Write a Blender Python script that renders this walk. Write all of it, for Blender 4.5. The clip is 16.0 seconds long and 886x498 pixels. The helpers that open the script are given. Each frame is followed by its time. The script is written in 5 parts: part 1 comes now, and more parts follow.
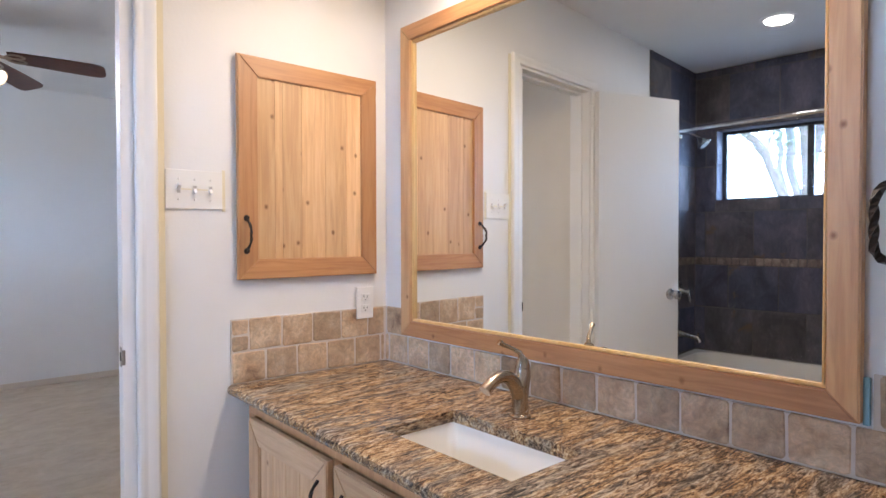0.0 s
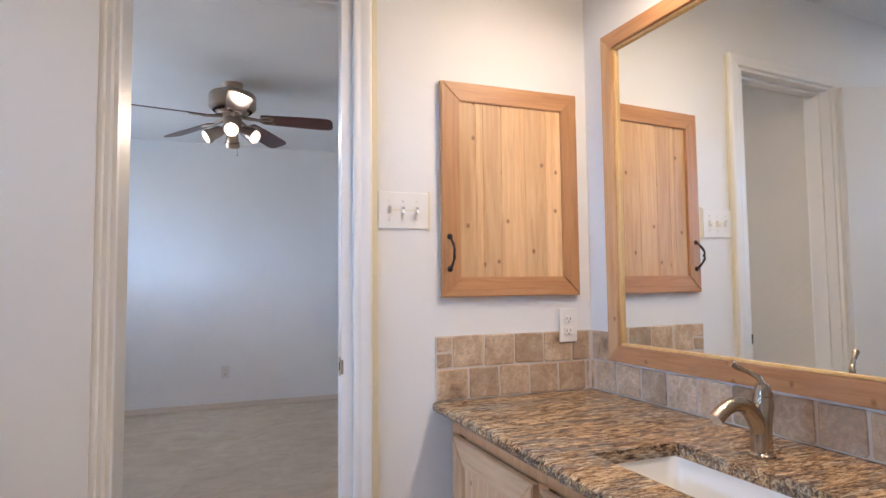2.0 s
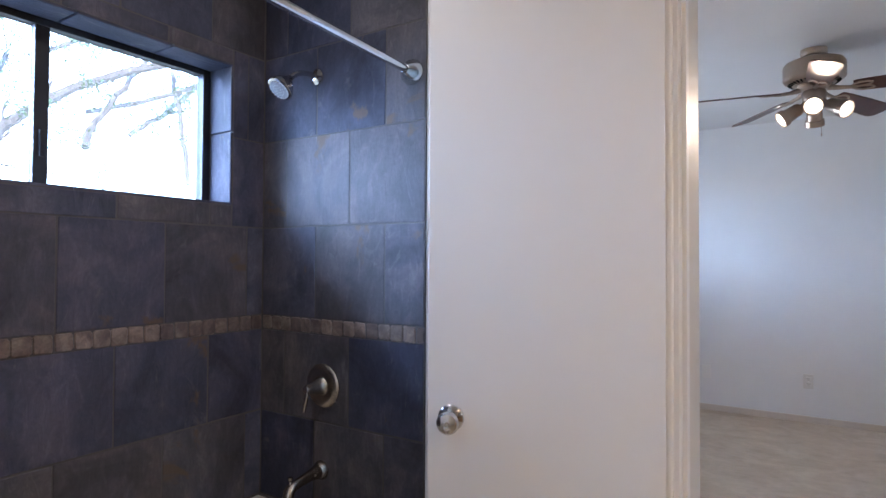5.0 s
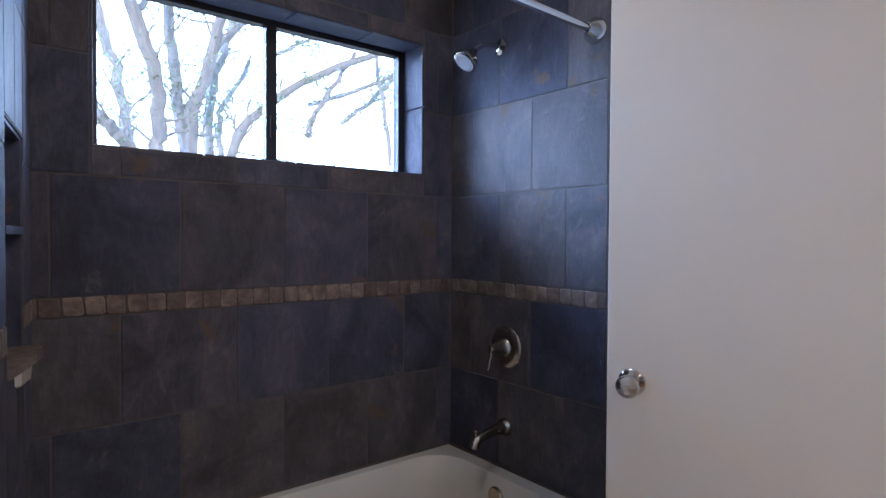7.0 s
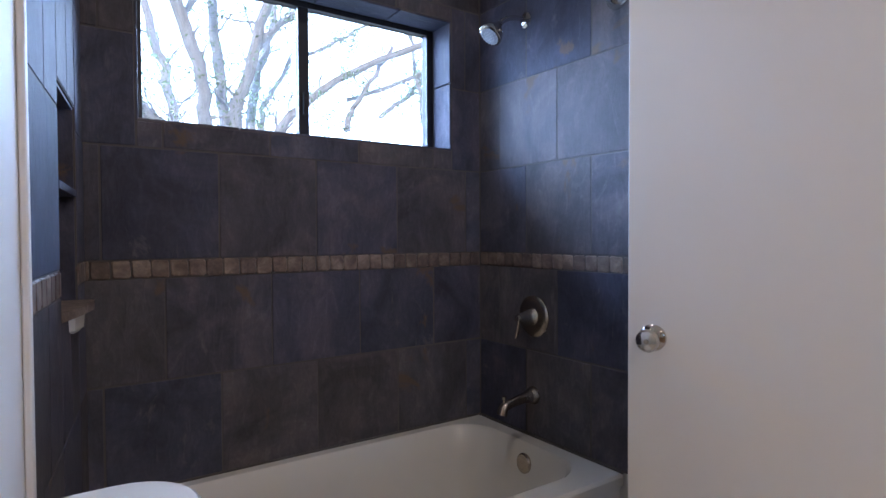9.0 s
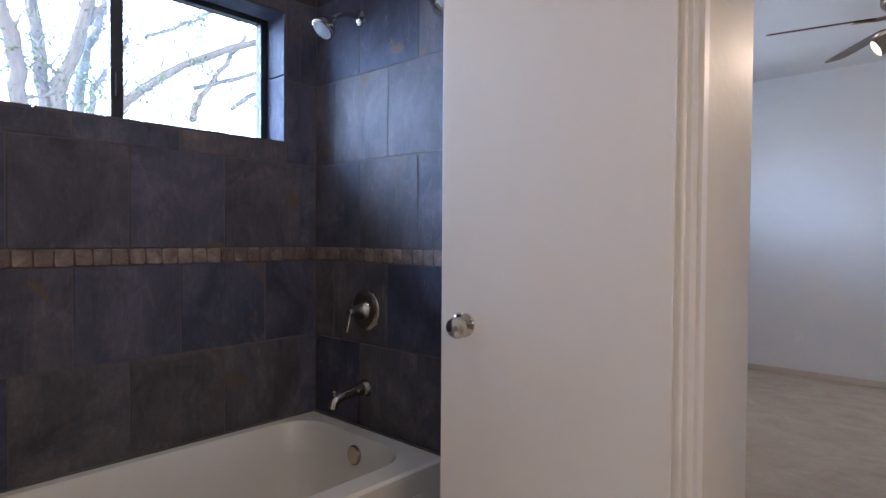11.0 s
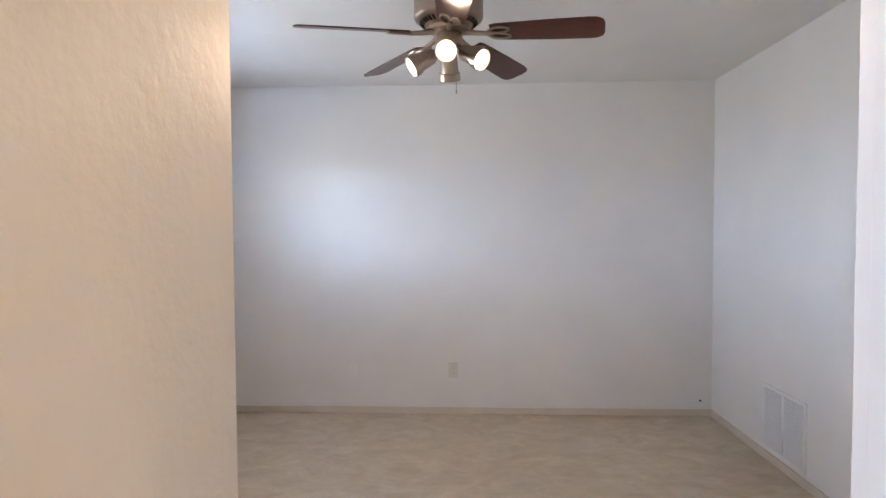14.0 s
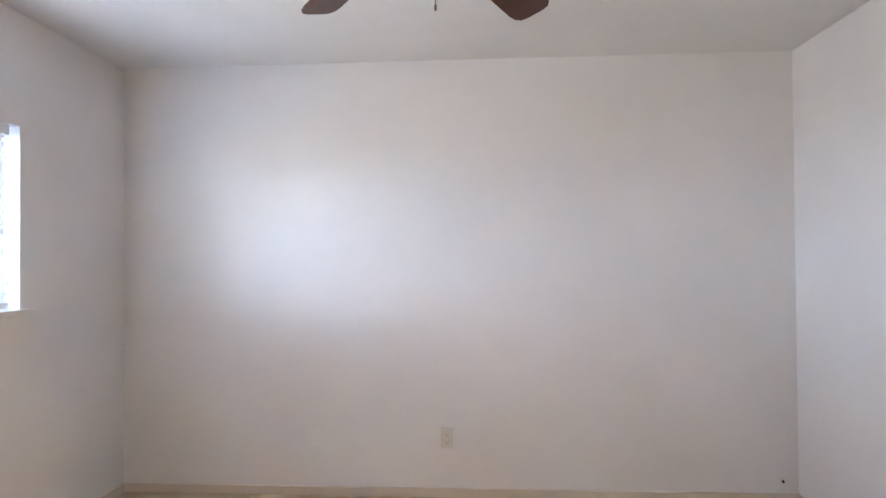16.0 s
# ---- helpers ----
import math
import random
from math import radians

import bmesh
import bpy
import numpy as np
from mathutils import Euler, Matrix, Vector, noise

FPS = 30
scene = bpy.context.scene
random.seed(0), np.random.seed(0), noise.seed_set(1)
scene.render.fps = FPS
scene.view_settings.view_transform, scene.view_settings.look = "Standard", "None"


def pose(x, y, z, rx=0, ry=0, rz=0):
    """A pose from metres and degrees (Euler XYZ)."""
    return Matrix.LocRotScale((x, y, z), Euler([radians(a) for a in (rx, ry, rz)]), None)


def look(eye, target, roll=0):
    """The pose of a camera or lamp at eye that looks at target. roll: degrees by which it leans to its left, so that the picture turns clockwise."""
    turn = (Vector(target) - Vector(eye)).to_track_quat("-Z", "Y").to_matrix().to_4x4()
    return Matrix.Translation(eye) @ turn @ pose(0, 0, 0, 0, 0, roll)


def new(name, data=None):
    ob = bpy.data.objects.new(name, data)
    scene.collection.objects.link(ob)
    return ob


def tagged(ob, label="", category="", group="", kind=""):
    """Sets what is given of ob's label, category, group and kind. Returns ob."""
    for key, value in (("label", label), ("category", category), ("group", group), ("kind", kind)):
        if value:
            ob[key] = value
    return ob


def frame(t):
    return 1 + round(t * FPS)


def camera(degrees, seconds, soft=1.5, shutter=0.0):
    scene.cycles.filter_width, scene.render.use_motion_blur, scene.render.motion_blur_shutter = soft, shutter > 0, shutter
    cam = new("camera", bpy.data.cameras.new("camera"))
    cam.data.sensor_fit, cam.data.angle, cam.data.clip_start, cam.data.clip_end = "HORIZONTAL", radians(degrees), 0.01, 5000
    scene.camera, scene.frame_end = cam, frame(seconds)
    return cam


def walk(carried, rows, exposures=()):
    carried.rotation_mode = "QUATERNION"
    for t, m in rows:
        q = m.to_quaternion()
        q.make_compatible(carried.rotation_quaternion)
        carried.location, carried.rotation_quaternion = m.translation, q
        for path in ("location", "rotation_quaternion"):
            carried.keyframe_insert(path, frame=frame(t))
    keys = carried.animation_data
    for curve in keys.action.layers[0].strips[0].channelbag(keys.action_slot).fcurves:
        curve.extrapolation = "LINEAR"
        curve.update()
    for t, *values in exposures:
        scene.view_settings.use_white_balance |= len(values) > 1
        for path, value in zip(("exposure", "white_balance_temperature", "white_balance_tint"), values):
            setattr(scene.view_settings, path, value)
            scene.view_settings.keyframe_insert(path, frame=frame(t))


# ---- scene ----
cam = camera(75.5, 16.0)
PATH = [
    (0, (-1.223, -1.799, 1.206), (0.06, -0.265, 1.17), -0.1),
    (0.5, (-1.246, -1.784, 1.187), (0.055, -0.265, 1.142), 0.1),
    (1, (-1.235, -1.769, 1.144), (0.041, -0.228, 1.113), -0.1),
    (1.5, (-1.195, -1.766, 1.118), (-0.148, -0.063, 1.169), -0.4),
    (2, (-1.2, -1.737, 1.124), (-0.507, 0.136, 1.242), -0.6),
    (2.5, (-1.204, -1.667, 1.142), (-0.858, 0.299, 1.267), -0.6),
    (3, (-1.228, -1.622, 1.141), (-1.22, 0.373, 1.285), -0.3),
    (3.5, (-1.252, -1.601, 1.156), (-1.554, 0.37, 1.3), 0.0),
    (4, (-1.274, -1.553, 1.192), (-1.855, 0.356, 1.332), 0.2),
    (4.5, (-1.266, -1.514, 1.231), (-2.112, 0.294, 1.36), 0.1),
    (5, (-1.243, -1.512, 1.276), (-2.317, 0.175, 1.318), 0.3),
    (5.2, (-1.261, -1.476, 1.252), (-2.419, 0.155, 1.286), 0.5),
    (7.3, (-1.182, -1.517, 1.225), (-2.782, -0.318, 1.189), 0.0),
    (7.5, (-1.176, -1.517, 1.215), (-2.799, -0.348, 1.183), 0.0),
    (7.6, (-1.18, -1.507, 1.209), (-2.812, -0.351, 1.173), 0.3),
    (8, (-1.177, -1.497, 1.179), (-2.828, -0.369, 1.143), 0.1),
    (8.2, (-1.166, -1.505, 1.17), (-2.822, -0.384, 1.129), -0.2),
    (10.5, (-1.062, -1.473, 1.088), (-2.593, -0.188, 1.044), 0.4),
    (11, (-1.024, -1.428, 1.111), (-2.368, 0.053, 1.068), 0.4),
    (11.5, (-1.014, -1.342, 1.152), (-2.11, 0.33, 1.089), -0.1),
    (12, (-1.054, -1.236, 1.195), (-1.786, 0.625, 1.133), -0.2),
    (12.5, (-1.087, -1.023, 1.262), (-1.548, 0.922, 1.194), -0.3),
    (13, (-1.074, -0.749, 1.29), (-1.387, 1.225, 1.223), -0.6),
    (13.5, (-1.097, -0.522, 1.337), (-1.289, 1.467, 1.263), -0.2),
    (14, (-1.121, -0.29, 1.382), (-1.212, 1.707, 1.311), -0.3),
    (14.5, (-1.123, -0.017, 1.364), (-1.164, 1.982, 1.351), -0.4),
    (15, (-1.12, 0.215, 1.387), (-1.157, 2.215, 1.407), -0.5),
    (15.5, (-1.126, 0.515, 1.353), (-1.18, 2.514, 1.383), -0.5),
    (16, (-1.075, 0.75, 1.337), (-1.189, 2.747, 1.363), -0.4),
]
walk(cam, [(t, look(eye, target, roll)) for t, eye, target, roll in PATH], exposures=((0, -0.13, 6300, 14), (2.5, -0.2, 6300, 14), (3.5, -0.2, 6300, 15), (4.3, -0.05, 6250, 15), (5, -0.25, 6200, 15), (7.5, -0.74, 6150, 16), (10.3, -0.58, 6250, 16), (11.3, -0.58, 6550, 17), (12.5, -0.31, 6750, 15.5), (13.5, -0.22, 6900, 15), (14.5, 0.1, 7700, 17.5), (16, 0.14, 7600, 18)))

# ---- world and lamps ----
SUN_EL, SUN_ROT = radians(38), radians(200)
world = bpy.data.worlds.new("sky")
scene.world = world
world.use_nodes = True
wn = world.node_tree
sky = wn.nodes.new("ShaderNodeTexSky")
sky.sky_type, sky.sun_disc, sky.sun_elevation, sky.sun_rotation = "NISHITA", False, SUN_EL, SUN_ROT
wn.links.new(sky.outputs[0], wn.nodes["Background"].inputs[0])
wn.nodes["Background"].inputs[1].default_value = 0.15


def lamp(name, kind, m, power, colour, size=0.1, size_y=None, spread=None):
    data = bpy.data.lights.new(name, kind)
    data.energy, data.color = power, colour
    if kind == "AREA":
        data.size = size
        data.shape = "DISK"
        if size_y:
            data.shape, data.size_y = "RECTANGLE", size_y
        if spread:
            data.spread = radians(spread)
    elif kind == "SUN":
        data.angle = size
    else:
        data.shadow_soft_size = size
    ob = new(name, data)
    ob.matrix_world = m
    return ob


WARM = (1.0, 0.81, 0.60)
lamp("sun", "SUN", look((0, 0, 9), (-2.2, 1.0, 7.0)), 5.0, (1, 0.95, 0.88), 0.009)
# daylight in the bedroom window
lamp("bedroom_window_daylight", "AREA", look((-3.174, 2.47, 1.50), (0, 2.47, 1.50)), 26, (0.78, 0.89, 1.0), 1.14, 0.74, 144)
# recessed lamp over the tub, lamps above the mirror, lamps of the fan
lamp("recessed_lamp_glow", "AREA", look((-2.26, -0.75, 2.425), (-2.26, -0.75, 0)), 6, (1, 0.95, 0.89), 0.13)
for gy in (-0.55, -0.80, -1.05):
    lamp("mirror_lamp_glow", "AREA", look((-0.17, gy, 2.125), (-0.52, gy, 0.9)), 5.2, WARM, 0.09)
    lamp("mirror_lamp_rim", "POINT", pose(-0.17, gy, 2.17), 1.5, (1.0, 0.76, 0.50), 0.04)
FAN = (-1.205, 2.19)
FAN_LAMPS = ((268, 24, 0.048), (320, 28, 0.085), (197, 32, 0.072), (88, 62, 0.022))
for az, tilt, reach in FAN_LAMPS:
    a, b = radians(az), radians(tilt)
    way = Vector((math.cos(a) * math.cos(b), math.sin(a) * math.cos(b), -math.sin(b)))
    at = Vector((*FAN, 2.165)) + way * (reach + 0.137)
    lamp("fan_lamp_glow", "AREA", look(at, at + way), 1.0 if az == 88 else 5.6, (1, 0.78, 0.58), 0.066, None, 95)

# ---- materials ----


class Nodes:
    def __init__(self, name, rough=0.5, metal=0.0):
        self.mat = bpy.data.materials.new(name)
        self.mat.use_nodes = True
        self.t = self.mat.node_tree
        self.out = self.t.nodes["Principled BSDF"]
        self.out.inputs["Roughness"].default_value = rough
        self.out.inputs["Metallic"].default_value = metal

    def node(self, kind, **values):
        n = self.t.nodes.new(kind)
        for key, value in values.items():
            n.inputs[key].default_value = value
        return n

    def link(self, a, b):
        self.t.links.new(a, b)

    def place(self, scale=(1, 1, 1), turn=(0, 0, 0), shift=False):
        co = self.node("ShaderNodeTexCoord")
        source = co.outputs["Object"]
        if shift:
            info = self.node("ShaderNodeObjectInfo")
            add = self.node("ShaderNodeVectorMath")
            mul = self.node("ShaderNodeVectorMath")
            mul.operation = "MULTIPLY"
            mul.inputs[1].default_value = (31.0, 17.0, 23.0)
            self.link(info.outputs["Random"], mul.inputs[0])
            self.link(source, add.inputs[0])
            self.link(mul.outputs[0], add.inputs[1])
            source = add.outputs[0]
        m = self.node("ShaderNodeMapping", Scale=scale, Rotation=[radians(v) for v in turn])
        self.link(source, m.inputs["Vector"])
        return m.outputs[0]

    def noise(self, where, scale, detail=4.0, rough=0.55, warp=0.0):
        n = self.node("ShaderNodeTexNoise", Scale=scale, Detail=detail, Roughness=rough, Distortion=warp)
        self.link(where, n.inputs["Vector"])
        return n.outputs["Fac"]

    def ramp(self, fac, *stops):
        r = self.t.nodes.new("ShaderNodeValToRGB")
        e = r.color_ramp.elements
        while len(e) < len(stops):
            e.new(0.5)
        for k, (p, col) in zip(e, stops):
            k.position, k.color = p, (*col, 1)
        self.link(fac, r.inputs[0])
        return r.outputs[0]

    def mix(self, fac, a, b, blend="MIX"):
        m = self.t.nodes.new("ShaderNodeMix")
        m.data_type, m.blend_type = "RGBA", blend
        for src, k in ((fac, 0), (a, 6), (b, 7)):
            if isinstance(src, (int, float)):
                m.inputs[k].default_value = src
            elif isinstance(src, tuple):
                m.inputs[k].default_value = (*src, 1)
            else:
                self.link(src, m.inputs[k])
        return m.outputs[2]

    def colour(self, src):
        self.link(src, self.out.inputs["Base Color"])
        return self

    def rough(self, fac, lo, hi):
        r = self.node("ShaderNodeMapRange")
        r.inputs[3].default_value, r.inputs[4].default_value = lo, hi
        self.link(fac, r.inputs[0])
        self.link(r.outputs[0], self.out.inputs["Roughness"])
        return self

    def bump(self, fac, strength, distance):
        b = self.node("ShaderNodeBump", Strength=strength, Distance=distance)
        self.link(fac, b.inputs["Height"])
        self.link(b.outputs[0], self.out.inputs["Normal"])
        return self


def painted(name, a, b, rough=0.5, grain=90.0, strength=0.25, dist=0.002):
    n = Nodes(name, rough)
    w = n.place()
    n.colour(n.ramp(n.noise(w, 1.7, 5), (0.3, a), (0.7, b)))
    g = n.noise(w, grain, 3)
    return n.bump(g, strength, dist).rough(n.noise(w, 6), rough - 0.08, rough + 0.1).mat


def timber(name, dark, mid, light, axis, knots=True, rough=0.42, flat_axis="x"):
    """Planed softwood with its grain along one axis."""
    n = Nodes(name, rough)
    long = [26.0, 26.0, 26.0]
    long["xyz".index(axis)] = 1.6
    w = n.place(long, shift=True)
    wide = [5.0, 5.0, 5.0]
    wide["xyz".index(axis)] = 0.5
    fine = n.noise(w, 2.2, 6, 0.6, 0.6)
    broad = n.noise(n.place(wide, shift=True), 2.0, 3, 0.5, 1.2)
    col = n.ramp(fine, (0.36, dark), (0.5, mid), (0.64, light))
    col = n.mix(0.45, col, n.ramp(broad, (0.3, mid), (0.7, light)))
    if knots:
        sep, flat = n.node("ShaderNodeSeparateXYZ"), n.node("ShaderNodeCombineXYZ")
        n.link(n.place((12.0, 12.0, 9.5), shift=True), sep.inputs[0])
        n.link(sep.outputs["Y" if flat_axis == "x" else "X"], flat.inputs[0])
        n.link(sep.outputs["Z"], flat.inputs[1])
        v = n.node("ShaderNodeTexVoronoi", Scale=1.0, Randomness=1.0)
        v.voronoi_dimensions = "2D"
        n.link(flat.outputs[0], v.inputs["Vector"])
        wob = n.node("ShaderNodeMath")
        wob.operation = "MULTIPLY_ADD"
        wob.inputs[1].default_value = 0.09
        n.link(fine, wob.inputs[0])
        n.link(v.outputs["Distance"], wob.inputs[2])
        spot = n.ramp(wob.outputs[0], (0.072, (0.92, 0.92, 0.92)), (0.098, (0.6, 0.6, 0.6)), (0.15, (0, 0, 0)))
        some = n.ramp(v.outputs["Color"], (0.50, (0, 0, 0)), (0.56, (1, 1, 1)))
        col = n.mix(n.mix(1.0, spot, some, "MULTIPLY"), col, (0.22, 0.095, 0.03))
    info = n.node("ShaderNodeObjectInfo")
    hsv = n.node("ShaderNodeHueSaturation")
    r = n.node("ShaderNodeMapRange")
    r.inputs[3].default_value, r.inputs[4].default_value = 0.78, 1.14
    n.link(info.outputs["Random"], r.inputs[0])
    n.link(r.outputs[0], hsv.inputs["Value"])
    n.link(col, hsv.inputs["Color"])
    n.colour(hsv.outputs[0])
    return n.bump(fine, 0.15, 0.001).mat


def stone_tile(name, stops, rough, scale=7.0, strength=0.5, dist=0.003, value=(0.7, 1.3), warp=0.8):
    n = Nodes(name, rough)
    w = n.place(shift=True)
    a = n.noise(w, scale, 7, 0.66, warp)
    b = n.noise(w, scale * 0.35, 4, 0.5, warp * 1.6)
    mix = n.node("ShaderNodeMath")
    mix.operation = "ADD"
    half = n.node("ShaderNodeMath")
    half.operation = "MULTIPLY"
    half.inputs[1].default_value = 0.5
    n.link(a, mix.inputs[0])
    n.link(b, mix.inputs[1])
    n.link(mix.outputs[0], half.inputs[0])
    col = n.ramp(half.outputs[0], *stops)
    vein = n.noise(w, scale * 2.6, 9, 0.72, 1.6)
    col = n.mix(0.55, col, n.ramp(vein, (0.34, (0.55, 0.56, 0.60)), (0.50, (1.0, 1.0, 1.0)), (0.66, (1.5, 1.42, 1.34))), "MULTIPLY")
    info = n.node("ShaderNodeObjectInfo")
    hsv = n.node("ShaderNodeHueSaturation")
    r = n.node("ShaderNodeMapRange")
    r.inputs[3].default_value, r.inputs[4].default_value = value
    n.link(info.outputs["Random"], r.inputs[0])
    n.link(r.outputs[0], hsv.inputs["Value"])
    n.link(col, hsv.inputs["Color"])
    n.colour(hsv.outputs[0])
    fine = n.noise(w, scale * 9, 5)
    add = n.node("ShaderNodeMath")
    n.link(a, add.inputs[0])
    sc = n.node("ShaderNodeMath")
    sc.operation = "MULTIPLY"
    sc.inputs[1].default_value = 0.35
    n.link(fine, sc.inputs[0])
    n.link(sc.outputs[0], add.inputs[1])
    return n.bump(add.outputs[0], strength, dist).rough(b, rough - 0.14, rough + 0.16).mat


def slate_tile():
    """Cleft slate: each tile its own tone, with fine streaks, cloudy lights and here and there a rusty patch."""
    n = Nodes("slate", 0.56)
    n.out.inputs["Specular IOR Level"].default_value = 0.15
    w = n.place(shift=True)
    info = n.node("ShaderNodeObjectInfo")
    tone = n.ramp(info.outputs["Random"], (0.0, (0.058, 0.061, 0.090)), (0.22, (0.084, 0.086, 0.116)), (0.40, (0.092, 0.084, 0.094)), (0.58, (0.066, 0.068, 0.102)), (0.78, (0.086, 0.078, 0.084)), (1.0, (0.106, 0.100, 0.112)))
    cloud = n.noise(w, 3.4, 7, 0.60, 0.9)
    streak = n.noise(n.place((17.0, 17.0, 6.0), (0, 24, 0), True), 1.6, 9, 0.70, 1.6)
    speck = n.noise(w, 95, 4, 0.7)
    col = n.mix(0.75, tone, n.ramp(cloud, (0.34, (0.52, 0.52, 0.55)), (0.5, (0.95, 0.95, 0.96)), (0.66, (1.65, 1.52, 1.42))), "MULTIPLY")
    col = n.mix(0.42, col, n.ramp(streak, (0.36, (0.72, 0.73, 0.76)), (0.52, (1, 1, 1)), (0.66, (1.55, 1.5, 1.45))), "MULTIPLY")
    col = n.mix(0.25, col, n.ramp(speck, (0.34, (0.7, 0.7, 0.7)), (0.66, (1.3, 1.3, 1.3))), "MULTIPLY")
    rust = n.noise(w, 2.6, 7, 0.6, 1.1)
    col = n.mix(n.ramp(rust, (0.635, (0, 0, 0)), (0.67, (0.8, 0.8, 0.8))), col, (0.125, 0.088, 0.062))
    bloom = n.noise(n.place((7.0, 7.0, 3.0), (0, 30, 0), True), 1.2, 8, 0.7, 1.8)
    col = n.mix(n.ramp(bloom, (0.60, (0, 0, 0)), (0.70, (0.5, 0.5, 0.5))), col, (0.17, 0.165, 0.165))
    n.colour(col)
    add = n.node("ShaderNodeMath")
    add.operation = "MULTIPLY_ADD"
    add.inputs[1].default_value = 0.6
    n.link(streak, add.inputs[0])
    n.link(cloud, add.inputs[2])
    return n.bump(add.outputs[0], 0.85, 0.006).rough(cloud, 0.46, 0.80).mat


def metal(name, colour, rough, metallic=1.0):
    n = Nodes(name, rough, metallic)
    w = n.place()
    f = n.noise(w, 60, 3)
    dark = tuple(v * 0.94 for v in colour)
    n.colour(n.ramp(f, (0.3, dark), (0.7, colour)))
    return n.rough(n.noise(w, 25), max(rough - 0.05, 0.03), rough + 0.07).mat


def glowing(name, colour, strength):
    n = Nodes(name)
    n.out.inputs["Base Color"].default_value = (0.9, 0.9, 0.88, 1)
    n.out.inputs["Emission Color"].default_value = (*colour, 1)
    n.out.inputs["Emission Strength"].default_value = strength
    return n.mat


WALL = painted("white_wall_paint", (0.75, 0.745, 0.74), (0.80, 0.80, 0.795), 0.55, 70, 0.22, 0.002)
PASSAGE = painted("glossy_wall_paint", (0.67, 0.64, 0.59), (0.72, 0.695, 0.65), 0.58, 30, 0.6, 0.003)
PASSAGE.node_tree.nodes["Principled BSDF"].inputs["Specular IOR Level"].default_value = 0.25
CEILING = painted("ceiling_paint", (0.72, 0.715, 0.70), (0.77, 0.765, 0.755), 0.75, 55, 0.35, 0.003)
TRIM = painted("trim_enamel", (0.77, 0.765, 0.765), (0.82, 0.815, 0.80), 0.46, 25, 0.015, 0.001)
SKIRT = painted("beige_skirting_paint", (0.62, 0.54, 0.46), (0.68, 0.60, 0.52), 0.5, 40, 0.1, 0.001)
# pale yellow of two wall strips and of the painted toggle shadows
PALE_YELLOW = painted("pale_yellow_tint", (0.73, 0.67, 0.51), (0.78, 0.73, 0.58), 0.5, 60, 0.2, 0.002)
DOOR = painted("door_paint", (0.74, 0.74, 0.735), (0.78, 0.78, 0.775), 0.34, 45, 0.08, 0.001)
PLASTIC = painted("white_plastic", (0.78, 0.77, 0.74), (0.82, 0.81, 0.79), 0.35, 40, 0.02, 0.001)
BLUE_TAPE = painted("blue_masking_tape", (0.20, 0.42, 0.52), (0.26, 0.48, 0.58), 0.7, 90, 0.1, 0.001)
PORCELAIN = painted("porcelain", (0.80, 0.79, 0.77), (0.83, 0.825, 0.81), 0.13, 8, 0.01, 0.001)
TUB = painted("tub_enamel", (0.62, 0.59, 0.53), (0.70, 0.67, 0.61), 0.18, 8, 0.01, 0.001)
GROUT = painted("dark_grout", (0.070, 0.064, 0.062), (0.115, 0.105, 0.10), 0.9, 140, 0.4, 0.002)
PALE_GROUT = painted("pale_grout", (0.56, 0.49, 0.43), (0.64, 0.57, 0.50), 0.9, 160, 0.4, 0.002)
SLATE = slate_tile()
BAND = stone_tile("slate_border", ((0.40, (0.085, 0.058, 0.048)), (0.5, (0.15, 0.105, 0.085)), (0.60, (0.24, 0.185, 0.15))), 0.5, 16.0, 0.5, 0.002, (0.75, 1.2))
TRAVERTINE = stone_tile("travertine", ((0.33, (0.20, 0.12, 0.07)), (0.41, (0.40, 0.27, 0.165)), (0.52, (0.50, 0.36, 0.235)), (0.62, (0.63, 0.50, 0.36))), 0.6, 15.0, 0.8, 0.003, (0.74, 1.2), 0.5)
PINE = timber("pine_boards", (0.50, 0.265, 0.12), (0.66, 0.39, 0.185), (0.77, 0.51, 0.275), "z", flat_axis="y")
CHERRY_Z = timber("stained_frame_upright", (0.34, 0.14, 0.055), (0.46, 0.22, 0.09), (0.54, 0.285, 0.125), "z", False)
CHERRY_X = timber("stained_frame_rail", (0.34, 0.14, 0.055), (0.46, 0.22, 0.09), (0.54, 0.285, 0.125), "x", False)
CEDAR_Z = timber("mirror_frame_upright", (0.38, 0.18, 0.07), (0.54, 0.30, 0.135), (0.63, 0.38, 0.185), "z")
CEDAR_Y = timber("mirror_frame_rail", (0.27, 0.11, 0.042), (0.41, 0.19, 0.08), (0.50, 0.26, 0.115), "y")
LIP = timber("pale_inner_lip", (0.56, 0.34, 0.12), (0.70, 0.46, 0.19), (0.78, 0.55, 0.26), "z", False)
PALE = timber("pale_vanity_pine", (0.36, 0.19, 0.09), (0.50, 0.295, 0.158), (0.58, 0.375, 0.215), "z")
PALE_Y = timber("pale_vanity_rail", (0.40, 0.22, 0.11), (0.53, 0.33, 0.185), (0.61, 0.405, 0.245), "y", False)
IVORY = painted("aged_ivory_plastic", (0.66, 0.64, 0.60), (0.70, 0.68, 0.64), 0.4, 40, 0.02, 0.001)
SPRAY = painted("grey_spray_face", (0.30, 0.31, 0.34), (0.36, 0.37, 0.40), 0.4, 60, 0.05, 0.001)
RUBBER = painted("pale_rubber", (0.5, 0.5, 0.52), (0.56, 0.56, 0.58), 0.6, 60, 0.05, 0.001)
IRON = metal("black_iron", (0.035, 0.03, 0.03), 0.42, 0.7)
NICKEL = metal("brushed_nickel", (0.47, 0.41, 0.345), 0.24)
CHROME = metal("satin_chrome", (0.56, 0.55, 0.54), 0.09)
